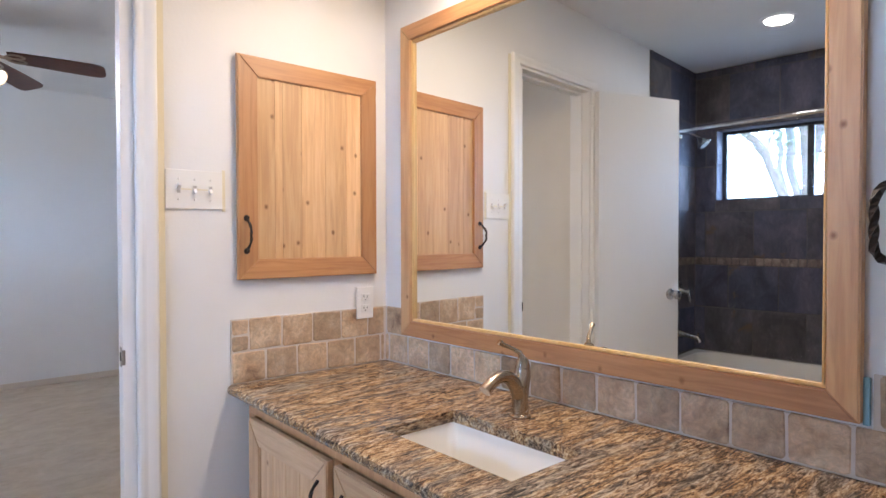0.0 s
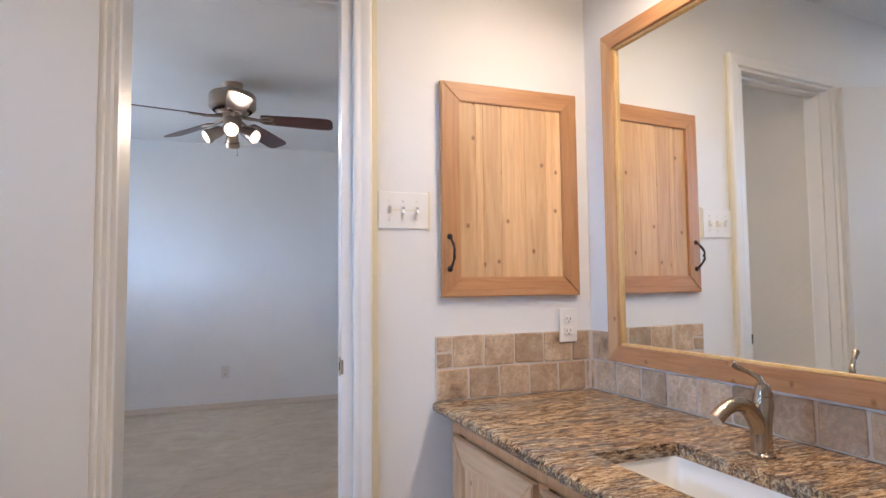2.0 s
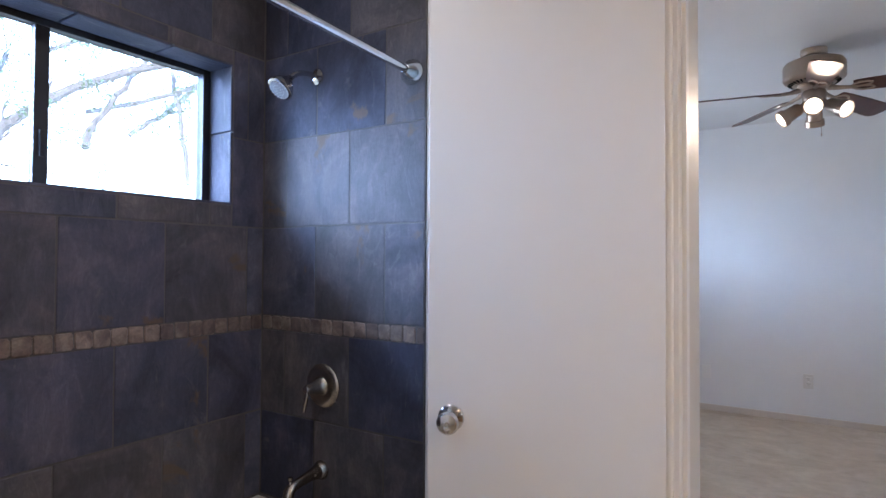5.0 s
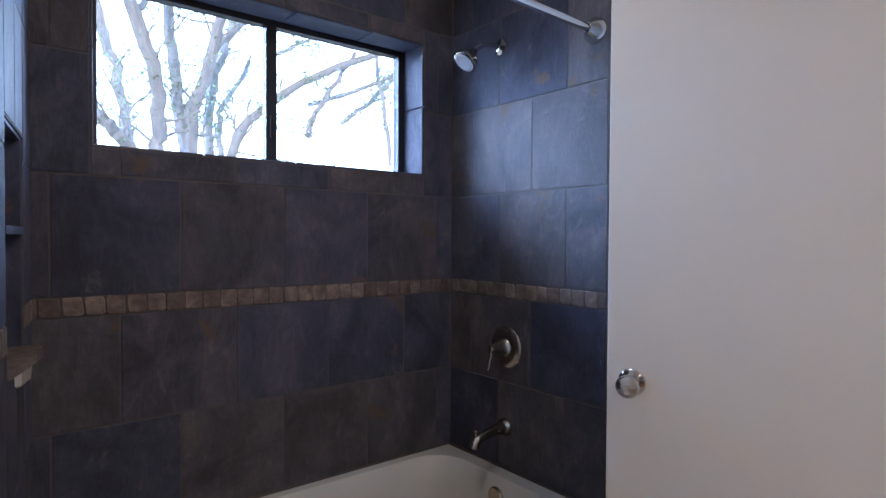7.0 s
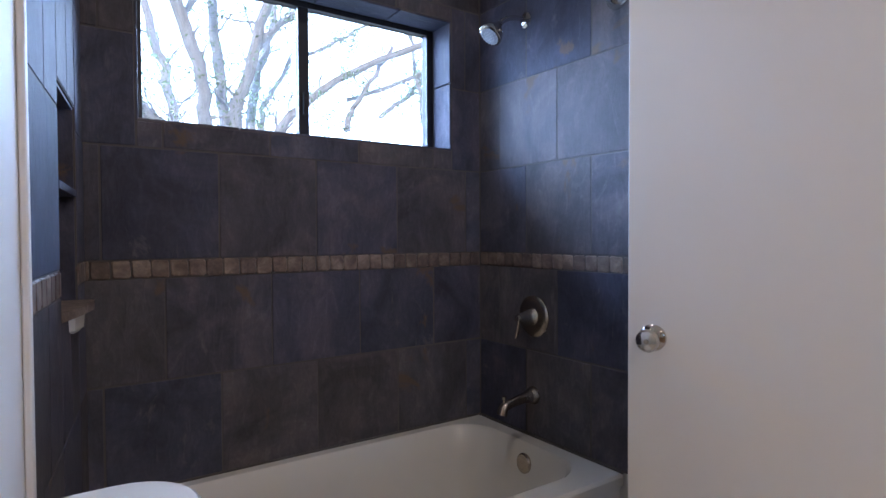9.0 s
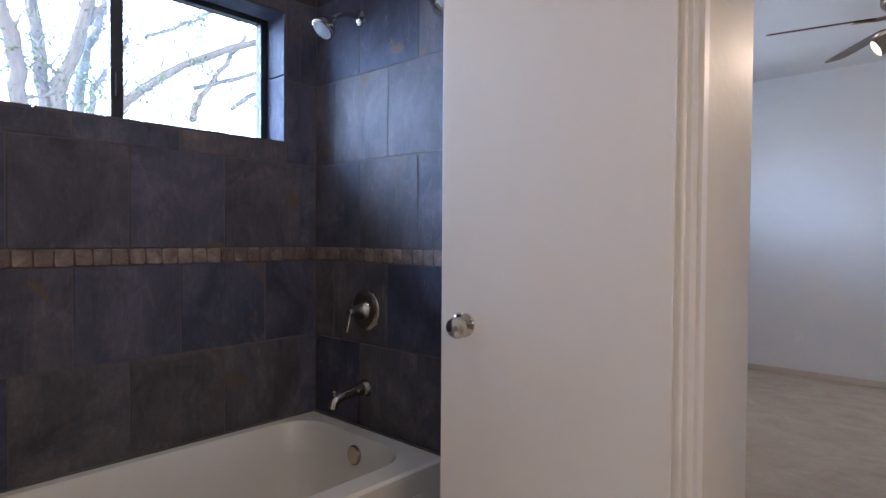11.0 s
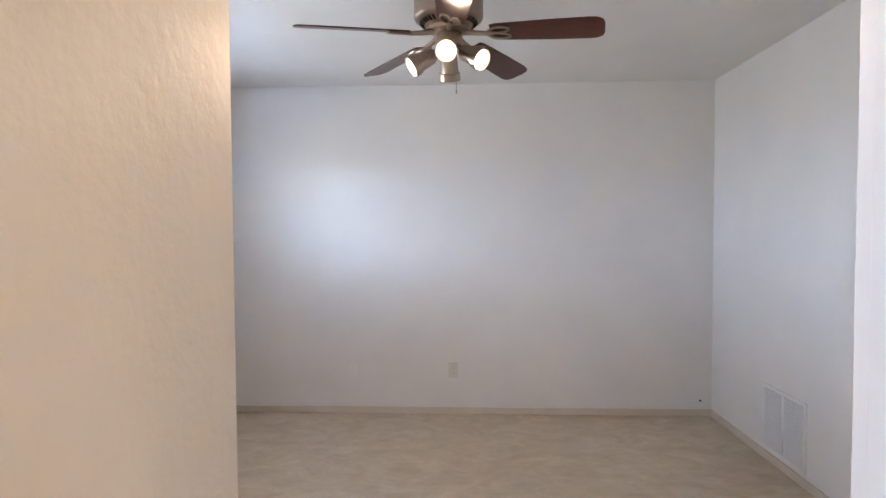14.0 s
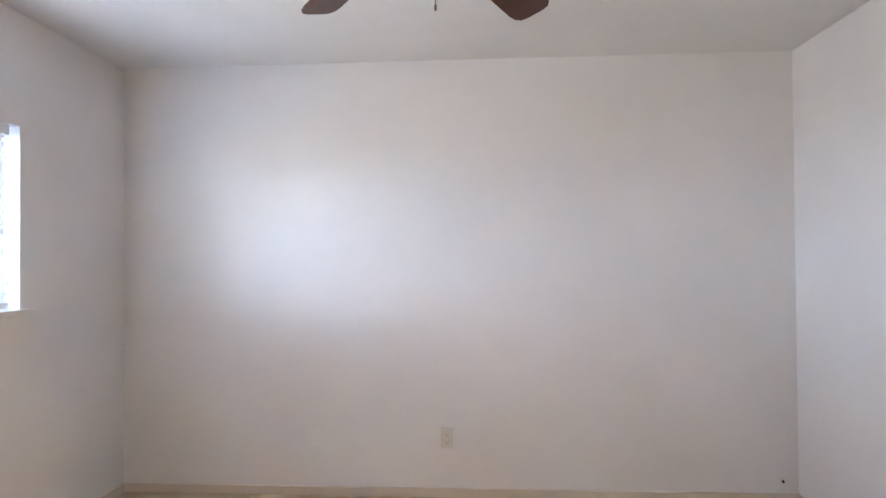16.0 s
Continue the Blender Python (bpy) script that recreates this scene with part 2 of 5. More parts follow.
PEWTER = metal("fan_pewter", (0.42, 0.34, 0.28), 0.32)
BLACK = metal("black_aluminium", (0.012, 0.014, 0.022), 0.4, 0.2)
DARK = painted("dark_void", (0.02, 0.018, 0.016), (0.03, 0.028, 0.025), 0.8, 30, 0.1, 0.001)
BLADE = timber("mahogany_blade", (0.055, 0.014, 0.009), (0.085, 0.024, 0.015), (0.12, 0.036, 0.022), "x", False, 0.35)
BULB = glowing("lit_bulb", (1.0, 0.88, 0.70), 5.0)
DIFFUSER = glowing("lit_diffuser", (1.0, 0.93, 0.82), 9.0)
SCREEN = painted("grey_label", (0.05, 0.06, 0.08), (0.10, 0.12, 0.15), 0.4, 90, 0.05, 0.001)


def granite():
    """Polished granite: golden and dark grains drawn out into ragged streaks."""
    n = Nodes("streaked_granite", 0.2)
    w = n.place((5.6, 29.0, 29.0), (0, 0, 12))
    streak = n.noise(w, 2.6, 12, 0.78, 1.1)
    flake = n.noise(n.place((34.0, 120.0, 120.0), (0, 0, 14)), 1.6, 6, 0.72, 0.8)
    bands = n.noise(n.place((1.0, 5.5, 5.5), (0, 0, 12)), 3.0, 5, 0.55, 1.2)
    blend = n.node("ShaderNodeMath")
    blend.operation = "MULTIPLY_ADD"
    blend.inputs[1].default_value = 0.52
    n.link(flake, blend.inputs[0])
    half = n.node("ShaderNodeMath")
    half.operation = "MULTIPLY"
    half.inputs[1].default_value = 0.75
    n.link(streak, half.inputs[0])
    n.link(half.outputs[0], blend.inputs[2])
    f = blend.outputs[0]
    gold = n.ramp(f, (0.54, (0.020, 0.013, 0.010)), (0.59, (0.105, 0.056, 0.029)), (0.635, (0.27, 0.155, 0.074)), (0.685, (0.46, 0.30, 0.16)), (0.75, (0.62, 0.48, 0.32)))
    grey = n.ramp(f, (0.54, (0.022, 0.019, 0.018)), (0.605, (0.105, 0.086, 0.070)), (0.67, (0.25, 0.205, 0.16)), (0.75, (0.44, 0.39, 0.32)))
    n.colour(n.mix(n.ramp(bands, (0.44, (0, 0, 0)), (0.60, (0.85, 0.85, 0.85))), gold, grey))
    return n.rough(flake, 0.12, 0.30).bump(streak, 0.05, 0.001).mat


def carpet():
    """Short beige pile, trodden into soft lighter and darker patches."""
    n = Nodes("mottled_beige_floor", 0.85)
    n.out.inputs["Specular IOR Level"].default_value = 0.2
    patch = n.noise(n.place((1.0, 1.3, 1.0), (0, 0, 25)), 4.6, 5, 0.62, 0.9)
    swirl = n.noise(n.place((1.0, 1.6, 1.0), (0, 0, -30)), 10.0, 4, 0.6, 1.4)
    pile = n.noise(n.place(), 190, 4, 0.7)
    col = n.ramp(patch, (0.30, (0.54, 0.44, 0.335)), (0.5, (0.60, 0.50, 0.385)), (0.70, (0.66, 0.565, 0.45)))
    col = n.mix(0.5, col, n.ramp(swirl, (0.36, (0.90, 0.89, 0.87)), (0.55, (1, 1, 1)), (0.68, (1.09, 1.085, 1.08))), "MULTIPLY")
    col = n.mix(0.22, col, n.ramp(pile, (0.3, (0.7, 0.7, 0.7)), (0.7, (1.2, 1.2, 1.2))), "MULTIPLY")
    n.colour(col)
    return n.bump(pile, 0.6, 0.004).mat


def clear_glass():
    n = Nodes("window_glass", 0.02)
    n.out.inputs["Transmission Weight"].default_value = 1.0
    n.out.inputs["IOR"].default_value = 1.02
    return n.mat


def mirror_glass():
    n = Nodes("silvered_glass", 0.015, 1.0)
    n.out.inputs["Base Color"].default_value = (0.86, 0.88, 0.87, 1)
    return n.mat


def slat_vinyl():
    n = Nodes("white_slat_vinyl", 0.45)
    n.out.inputs["Base Color"].default_value = (0.80, 0.81, 0.82, 1)
    tr = n.node("ShaderNodeBsdfTranslucent", Color=(0.8, 0.85, 0.9, 1))
    mx = n.node("ShaderNodeMixShader", Fac=0.10)
    n.link(n.out.outputs[0], mx.inputs[1])
    n.link(tr.outputs[0], mx.inputs[2])
    n.link(mx.outputs[0], n.t.nodes["Material Output"].inputs["Surface"])
    return n.mat


def leaf_skin():
    n = Nodes("grey_green_leaf", 0.55)
    w = n.place()
    n.colour(n.ramp(n.noise(w, 9, 3), (0.3, (0.10, 0.125, 0.07)), (0.7, (0.15, 0.17, 0.10))))
    tr = n.node("ShaderNodeBsdfTranslucent", Color=(0.42, 0.52, 0.34, 1))
    mx = n.node("ShaderNodeMixShader", Fac=0.5)
    n.link(n.out.outputs[0], mx.inputs[1])
    n.link(tr.outputs[0], mx.inputs[2])
    n.link(mx.outputs[0], n.t.nodes["Material Output"].inputs["Surface"])
    return n.mat


def bark():
    n = Nodes("grey_bark", 0.9)
    w = n.place((6, 6, 1.5))
    a = n.noise(w, 3, 7, 0.65)
    n.colour(n.ramp(a, (0.3, (0.42, 0.42, 0.45)), (0.7, (0.60, 0.60, 0.64))))
    return n.bump(a, 0.8, 0.02).mat


GRANITE, CARPET, GLASS, MIRROR, SLAT, BARK = granite(), carpet(), clear_glass(), mirror_glass(), slat_vinyl(), bark()
LEAF = leaf_skin()
EARTH = painted("dry_ground", (0.22, 0.18, 0.12), (0.32, 0.27, 0.18), 0.95, 14, 0.5, 0.02)
SLOT = painted("shaded_plastic", (0.46, 0.44, 0.42), (0.52, 0.50, 0.48), 0.5, 40, 0.02, 0.001)
BATH_FLOOR = painted("bath_floor_vinyl", (0.58, 0.52, 0.45), (0.66, 0.61, 0.54), 0.4, 12, 0.1, 0.001)
STUCCO = painted("outer_stucco", (0.50, 0.44, 0.36), (0.58, 0.52, 0.44), 0.9, 60, 0.5, 0.004)

# ---- mesh helpers ----
SHEAR = 0.049  # the mirror wall stands a little out of square


def thing(name, base, label, category, group="", kind=""):
    ob = new(name)
    ob.location = base
    ob.empty_display_size = 0.05
    return tagged(ob, label, category, group, kind)


def mesh_of(name, bm, material, smooth=False):
    bmesh.ops.recalc_face_normals(bm, faces=bm.faces[:])
    me = bpy.data.meshes.new(name)
    bm.to_mesh(me)
    bm.free()
    if material:
        me.materials.append(material)
    if smooth:
        me.shade_smooth()
        me.set_sharp_from_angle(angle=radians(38))
    return me


def part(name, bm, material, parent, label="", smooth=False):
    ob = new(name, mesh_of(name, bm, material, smooth))
    ob.parent = parent
    if parent.type == "EMPTY":
        ob.matrix_parent_inverse = Matrix.Translation(-parent.location)
    return tagged(ob, label)


def structure(name, bm, material, label=""):
    return tagged(new(name, mesh_of(name, bm, material)), label, kind="structure")


def block(bm, x0, y0, z0, x1, y1, z1, bevel=0.0, shear=0.0, m=None):
    """A box, with rounded edges if bevel is given, set askew by shear."""
    out = bmesh.ops.create_cube(bm, size=1, matrix=Matrix.LocRotScale(((x0 + x1) / 2, (y0 + y1) / 2, (z0 + z1) / 2), None, (abs(x1 - x0), abs(y1 - y0), abs(z1 - z0))))
    verts = out["verts"]
    if bevel:
        edges = {e for v in verts for e in v.link_edges}
        made = bmesh.ops.bevel(bm, geom=list(edges), offset=bevel, segments=2, affect="EDGES", profile=0.5)
        verts = list({v for f in made["faces"] for v in f.verts} | {v for v in verts if v.is_valid})
    if shear:
        for v in verts:
            v.co.x -= shear * v.co.y
    if m is not None:
        for v in verts:
            v.co = m @ v.co
    return bm


def boxes(*rows, bevel=0.0, shear=0.0, m=None):
    bm = bmesh.new()
    for r in rows:
        block(bm, *r, bevel=bevel, shear=shear, m=m)
    return bm


def lathe(profile, m, steps=24, turn=360.0):
    """Turns (radius, height) rows round the z axis and lays them by m."""
    bm = bmesh.new()
    rings = []
    closed = turn >= 360
    count = steps if closed else steps + 1
    for r, h in profile:
        ring = []
        for k in range(count):
            a = radians(turn) * k / steps
            ring.append(bm.verts.new(m @ Vector((r * math.cos(a), r * math.sin(a), h))))
        rings.append(ring)
    for a, b in zip(rings, rings[1:]):
        for k in range(count if closed else count - 1):
            n = (k + 1) % count
            bm.faces.new((a[k], a[n], b[n], b[k]))
    for ring, (r, h) in ((rings[0], profile[0]), (rings[-1], profile[-1])):
        if r > 1e-4:
            bm.faces.new(ring)
    bmesh.ops.remove_doubles(bm, verts=bm.verts[:], dist=1e-5)
    return bm


def tube(points, radii, steps=12, bm=None, twist=0.0, square=False):
    """Sweeps a round (or square, twisted) section along points."""
    bm = bm or bmesh.new()
    pts = [Vector(p) for p in points]
    radii = [radii] * len(pts) if isinstance(radii, (int, float)) else radii
    side = None
    rings = []
    sides = 4 if square else steps
    for k, p in enumerate(pts):
        ahead = (pts[min(k + 1, len(pts) - 1)] - pts[max(k - 1, 0)]).normalized()
        if side is None:
            side = ahead.orthogonal().normalized()
        side = (side - ahead * side.dot(ahead)).normalized()
        other = ahead.cross(side)
        spin = twist * k
        rings.append([bm.verts.new(p + radii[k] * (math.cos(2 * math.pi * s / sides + spin) * side + math.sin(2 * math.pi * s / sides + spin) * other)) for s in range(sides)])
    for a, b in zip(rings, rings[1:]):
        for s in range(sides):
            n = (s + 1) % sides
            bm.faces.new((a[s], a[n], b[n], b[s]))
    bm.faces.new(rings[0])
    bm.faces.new(rings[-1])
    return bm


def arc(a, b, c, count=12):
    """Points of a smooth bend from a to c that leans towards b."""
    a, b, c = Vector(a), Vector(b), Vector(c)
    return [(1 - u) ** 2 * a + 2 * u * (1 - u) * b + u * u * c for u in (k / count for k in range(count + 1))]


def along(p, way):
    """A pose at p whose z axis points along way."""
    return Matrix.Translation(p) @ Vector(way).to_track_quat("Z", "Y").to_matrix().to_4x4()


def mitred(u0, u1, w0, w1, width, side, t0, t1, put):
    """One mitred member of a rectangular frame in the plane (u, w); put(u, w, t) lays a corner in the world."""
    o = {"left": ((u0, w0), (u0, w1)), "right": ((u1, w0), (u1, w1)), "top": ((u0, w1), (u1, w1)), "bottom": ((u0, w0), (u1, w0))}[side]
    i0, i1, j0, j1 = u0 + width, u1 - width, w0 + width, w1 - width
    i = {"left": ((i0, j0), (i0, j1)), "right": ((i1, j0), (i1, j1)), "top": ((i0, j1), (i1, j1)), "bottom": ((i0, j0), (i1, j0))}[side]
    loop = (o[0], o[1], i[1], i[0])
    bm = bmesh.new()
    back = [bm.verts.new(put(u, w, t0)) for u, w in loop]
    front = [bm.verts.new(put(u, w, t1)) for u, w in loop]
    bm.faces.new(back)
    bm.faces.new(front)
    for k in range(4):
        n = (k + 1) % 4
        bm.faces.new((back[k], back[n], front[n], front[k]))
    bmesh.ops.bevel(bm, geom=[e for e in bm.edges if e.verts[0] in front and e.verts[1] in front], offset=0.003, segments=2, affect="EDGES")
    return bm


def rounded_rect(x0, y0, x1, y1, r, steps=5):
    pts = []
    for cx, cy, a0 in ((x1 - r, y1 - r, 0), (x0 + r, y1 - r, 90), (x0 + r, y0 + r, 180), (x1 - r, y0 + r, 270)):
        for k in range(steps + 1):
            a = radians(a0 + 90 * k / steps)
            pts.append((cx + r * math.cos(a), cy + r * math.sin(a)))
    return pts


def loft(loops, cap_first=True, cap_last=True, shear=0.0):
    """Skins loops of equal count, each a list of (x, y, z)."""
    bm = bmesh.new()
    rings = [[bm.verts.new((x - shear * y, y, z)) for x, y, z in loop] for loop in loops]
    for a, b in zip(rings, rings[1:]):
        for k in range(len(a)):
            n = (k + 1) % len(a)
            bm.faces.new((a[k], a[n], b[n], b[k]))
    if cap_first:
        bm.faces.new(rings[0])
    if cap_last:
        bm.faces.new(rings[-1])
    return bm


# ---- structure ----
TOP = 2.44
OX0, OX1, OZ = -1.53, -0.835, 2.045  # door opening
wall_door = structure("wall_door", boxes((-3.20, 0, 0, OX0, 0.12, TOP), (OX1, 0, 0, 0.77, 0.12, TOP), (OX0, 0, OZ, OX1, 0.12, TOP)), WALL, "white painted wall between bathroom and bedroom")
wall_mirror = structure("wall_mirror", boxes((0, -2.7, 0, 0.12, 0, TOP), shear=SHEAR), WALL, "white painted wall behind the vanity")
WY0, WY1, WZ0, WZ1 = -1.292, -0.153, 1.478, 2.0
wall_window = structure("wall_window", boxes((-3.22, -2.7, 0, -3.04, 0, WZ0), (-3.22, -2.7, WZ1, -3.04, 0, TOP), (-3.22, -2.7, WZ0, -3.04, WY0, WZ1), (-3.22, WY1, WZ0, -3.04, 0, WZ1)), GROUT, "outer bathroom wall under dark slate tiles")


def end_y(x):
    """The face of the wall at the foot of the tub, which stands askew."""
    return -1.435 - 0.128 * (x + 3.03)


NX0, NX1, NZ0, NZ1 = -2.855, -2.54, 0.955, 1.46


def askew(bm):
    for v in bm.verts:
        v.co.y += end_y(v.co.x)
    return bm


wall_alcove = structure("wall_alcove", askew(boxes((-3.04, -0.14, 0, NX0, 0, TOP), (NX1, -0.14, 0, -1.52, 0, TOP), (NX0, -0.14, 0, NX1, 0, NZ0), (NX0, -0.14, NZ1, NX1, 0, TOP), (NX0, -0.14, NZ0, NX1, -0.11, NZ1))), WALL, "stub wall at the foot of the tub")
structure("wall_back", boxes((-3.22, -2.82, 0, 0.30, -2.70, TOP)), WALL, "plain white bathroom wall")
structure("wall_far", boxes((-3.23, 3.946, 0, 0.80, 4.07, TOP)), WALL, "bare white bedroom wall")
structure("wall_right", boxes((0.65, 0.12, 0, 0.77, 3.946, TOP)), WALL, "bare white bedroom wall with a return grille")
BY0, BY1, BZ0, BZ1 = 1.85, 3.19, 1.11, 1.932
structure("wall_left", boxes((-3.23, 0.82, 0, -3.105, 3.946, BZ0), (-3.23, 0.82, BZ1, -3.105, 3.946, TOP), (-3.23, 0.82, BZ0, -3.105, BY0, BZ1), (-3.23, BY1, BZ0, -3.105, 3.946, BZ1)), WALL, "white bedroom wall with a window")
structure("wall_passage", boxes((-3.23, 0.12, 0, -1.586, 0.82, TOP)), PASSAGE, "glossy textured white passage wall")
structure("ceiling_bath", boxes((-3.22, -2.82, TOP, 0.30, 0.06, TOP + 0.1)), CEILING, "white bathroom ceiling")
structure("ceiling_bedroom", boxes((-3.23, 0.06, TOP, 0.80, 4.07, TOP + 0.1)), CEILING, "white textured bedroom ceiling")
structure("floor_bath", boxes((-3.22, -2.82, -0.1, 0.30, 0.06, 0)), BATH_FLOOR, "beige bathroom floor")
structure("floor_bedroom", boxes((-3.23, 0.06, -0.1, 0.80, 4.07, 0)), CARPET, "mottled beige bedroom floor")
for rows in (((-3.105, 3.934, 0, 0.65, 3.946, 0.05),), ((0.638, 0.12, 0, 0.65, 3.934, 0.05),), ((-3.105, 0.82, 0, -3.093, 3.934, 0.05),)):
    structure("baseboard", boxes(*rows, bevel=0.003), SKIRT, "low dusty beige baseboard")

# door frame: lining, stops, casings on both sides
structure("door_lining", boxes((OX0, 0, 0, OX0 + 0.018, 0.12, OZ), (OX1 - 0.018, 0, 0, OX1, 0.12, OZ), (OX0 + 0.018, 0, OZ - 0.018, OX1 - 0.018, 0.12, OZ), bevel=0.0015), TRIM, "white painted door lining")
structure("door_stop", boxes((OX0 + 0.018, 0.045, 0, OX0 + 0.03, 0.08, OZ - 0.018), (OX1 - 0.052, 0.0, 0, OX1 - 0.018, 0.055, OZ - 0.018), (OX0 + 0.03, 0.045, OZ - 0.03, OX1 - 0.052, 0.08, OZ - 0.018), bevel=0.0015), TRIM, "white door stop")
MOULD = ((0.0, 0.0), (0.0, 0.0095), (0.02, 0.0125), (0.10, 0.0145), (0.30, 0.0150), (0.38, 0.0135), (0.46, 0.0140), (0.62, 0.0168), (0.85, 0.0178), (0.94, 0.0170), (0.99, 0.0140), (1.0, 0.0115), (1.0, 0.0))


def moulding(inner, outer, run, put):
    """A length of moulded casing: its section lies between inner and outer, and run gives the two ends on either side of a mitre."""
    bm = bmesh.new()
    rings = [[bm.verts.new(put(inner + (outer - inner) * u, d, lo + (hi - lo) * u)) for u, d in MOULD] for lo, hi in run]
    for k in range(len(MOULD)):
        n = (k + 1) % len(MOULD)
        bm.faces.new((rings[0][k], rings[0][n], rings[1][n], rings[1][k]))
    bm.faces.new(rings[0])
    bm.faces.new(rings[1])
    return bm


HEAD0, HEAD1 = OZ - 0.006, OZ + 0.041
for y, way in ((0.0, -1), (0.12, 1)):
    upright = lambda u, d, z, y=y, way=way: Vector((u, y + way * (d + 0.0006), z))
    level = lambda u, d, x, y=y, way=way: Vector((x, y + way * (d + 0.0006), u))
    right = OX1 - 0.0175 if way < 0 else OX1 - 0.002
    for name, bm in (("left", moulding(OX0 + 0.006, OX0 - 0.041, ((0, 0), (HEAD0, HEAD1)), upright)), ("right", moulding(right, OX1 + 0.041, ((0, 0), (HEAD0, HEAD1)), upright)), ("head", moulding(HEAD0, HEAD1, ((OX0 + 0.006, OX0 - 0.041), (right, OX1 + 0.041)), level))):
        leg = structure("door_casing", bm, TRIM, "white moulded door casing")
        leg.data.shade_smooth()
        leg.data.set_sharp_from_angle(angle=radians(60))
SX = OX1 - 0.052
strike = thing("strike_plate", (SX, 0.022, 0.874), "satin steel strike plate let into the door frame", "strike plate")
part("plate", boxes((SX - 0.0018, 0.010, 0.846, SX, 0.034, 0.902), bevel=0.0008), CHROME, strike)
part("lip", boxes((SX - 0.0018, -0.0020, 0.853, SX + 0.006, 0.0105, 0.895), bevel=0.0008), CHROME, strike)
part("latch_hole", boxes((SX - 0.0026, 0.016, 0.862, SX - 0.0017, 0.028, 0.886)), DARK, strike)

# ---- bathroom door, standing open ----
HINGE, FREE = Vector((-1.533, -0.048, 0)), Vector((-2.077, -0.273, 0))
turn = math.atan2(FREE.y - HINGE.y, FREE.x - HINGE.x)
DM = Matrix.Translation(HINGE) @ Matrix.Rotation(turn, 4, "Z")
DW = (FREE - HINGE).length
door = thing("bath_door", HINGE, "plain white flush door standing wide open", "door")
leaf = part("leaf", boxes((0, -0.036, 0.012, DW, 0, 2.032), bevel=0.0025, m=DM), DOOR, door)
for side in (1, -1):
    base = DM @ Vector((DW - 0.062, 0 if side > 0 else -0.036, 0.873))
    way = DM.to_3x3() @ Vector((0, side, 0))
    knob = part("knob", lathe([(0.034, 0), (0.034, 0.004), (0.029, 0.010), (0.013, 0.014), (0.011, 0.030), (0.020, 0.036), (0.0275, 0.046), (0.0285, 0.056), (0.024, 0.064), (0.010, 0.068), (0.0, 0.068)], along(base, way), 32), CHROME, door, "polished round door knob", True)
    part("key_button", lathe([(0.006, 0.066), (0.006, 0.071), (0.0, 0.071)], along(base, way), 12), NICKEL, knob, "", True)
part("latch_plate", boxes((DW - 0.0005, -0.030, 0.855, DW + 0.0012, -0.006, 0.915), m=DM), NICKEL, door)

# ---- bathroom window ----
window = thing("window_1", (-3.17, -0.72, WZ0), "black aluminium sliding window above the tub", "window", kind="structure")
GX = -3.185
fy0, fy1, fz0, fz1 = WY0 + 0.004, WY1 - 0.004, WZ0 + 0.006, WZ1 - 0.004
part("window_frame", boxes((GX - 0.02, fy0, fz0, GX + 0.022, fy0 + 0.03, fz1), (GX - 0.02, fy1 - 0.03, fz0, GX + 0.022, fy1, fz1), (GX - 0.02, fy0 + 0.03, fz0, GX + 0.022, fy1 - 0.03, fz0 + 0.018), (GX - 0.02, fy0 + 0.03, fz1 - 0.022, GX + 0.022, fy1 - 0.03, fz1), bevel=0.002), BLACK, window)
MY = -0.725
part("mullion", boxes((GX - 0.015, MY - 0.020, fz0 + 0.018, GX + 0.02, MY + 0.020, fz1 - 0.022), bevel=0.002), BLACK, window)
part("latch", boxes((GX + 0.02, MY - 0.008, 1.58, GX + 0.034, MY + 0.004, 1.66), bevel=0.002), BLACK, window)
for a, b in ((fy0 + 0.03, MY - 0.02), (MY + 0.02, fy1 - 0.03)):
    p = part("pane", boxes((GX - 0.002, a, fz0 + 0.018, GX + 0.002, b, fz1 - 0.022)), GLASS, window)
    p.visible_shadow = False

# ---- bathtub and fittings ----
X0, X1, Y0, Y1, RIM = -3.036, -2.29, -1.47, -0.012, 0.375
tub = thing("bathtub", (-2.66, -0.74, 0), "glossy almond-white alcove bathtub", "bathtub")


def ring(x0, y0, x1, y1, r, z):
    return [(x, y, z) for x, y in rounded_rect(x0, y0, x1, y1, r, 6)]


part("shell", loft([ring(X0, Y0, X1 - 0.012, Y1, 0.008, 0.0), ring(X0, Y0, X1 - 0.012, Y1, 0.008, RIM - 0.045), ring(X0, Y0, X1, Y1, 0.008, RIM - 0.038), ring(X0, Y0, X1, Y1, 0.008, RIM - 0.010), ring(X0 + 0.006, Y0, X1 - 0.008, Y1, 0.01, RIM),
    ring(X0 + 0.045, Y0 + 0.09, X1 - 0.085, Y1 - 0.065, 0.14, RIM), ring(X0 + 0.055, Y0 + 0.10, X1 - 0.097, Y1 - 0.075, 0.135, RIM - 0.012), ring(X0 + 0.07, Y0 + 0.15, X1 - 0.112, Y1 - 0.09, 0.13, RIM - 0.12),
    ring(X0 + 0.10, Y0 + 0.25, X1 - 0.14, Y1 - 0.12, 0.12, 0.10), ring(X0 + 0.15, Y0 + 0.33, X1 - 0.19, Y1 - 0.17, 0.10, 0.065)]), TUB, tub, "", True)
part("apron_panel", boxes((X1 - 0.0115, Y0 + 0.10, 0.05, X1 - 0.005, Y1 - 0.10, RIM - 0.09), bevel=0.003), TUB, tub)
ov = along((-2.665, Y1 - 0.083, 0.305), (0, -1, 0.12))
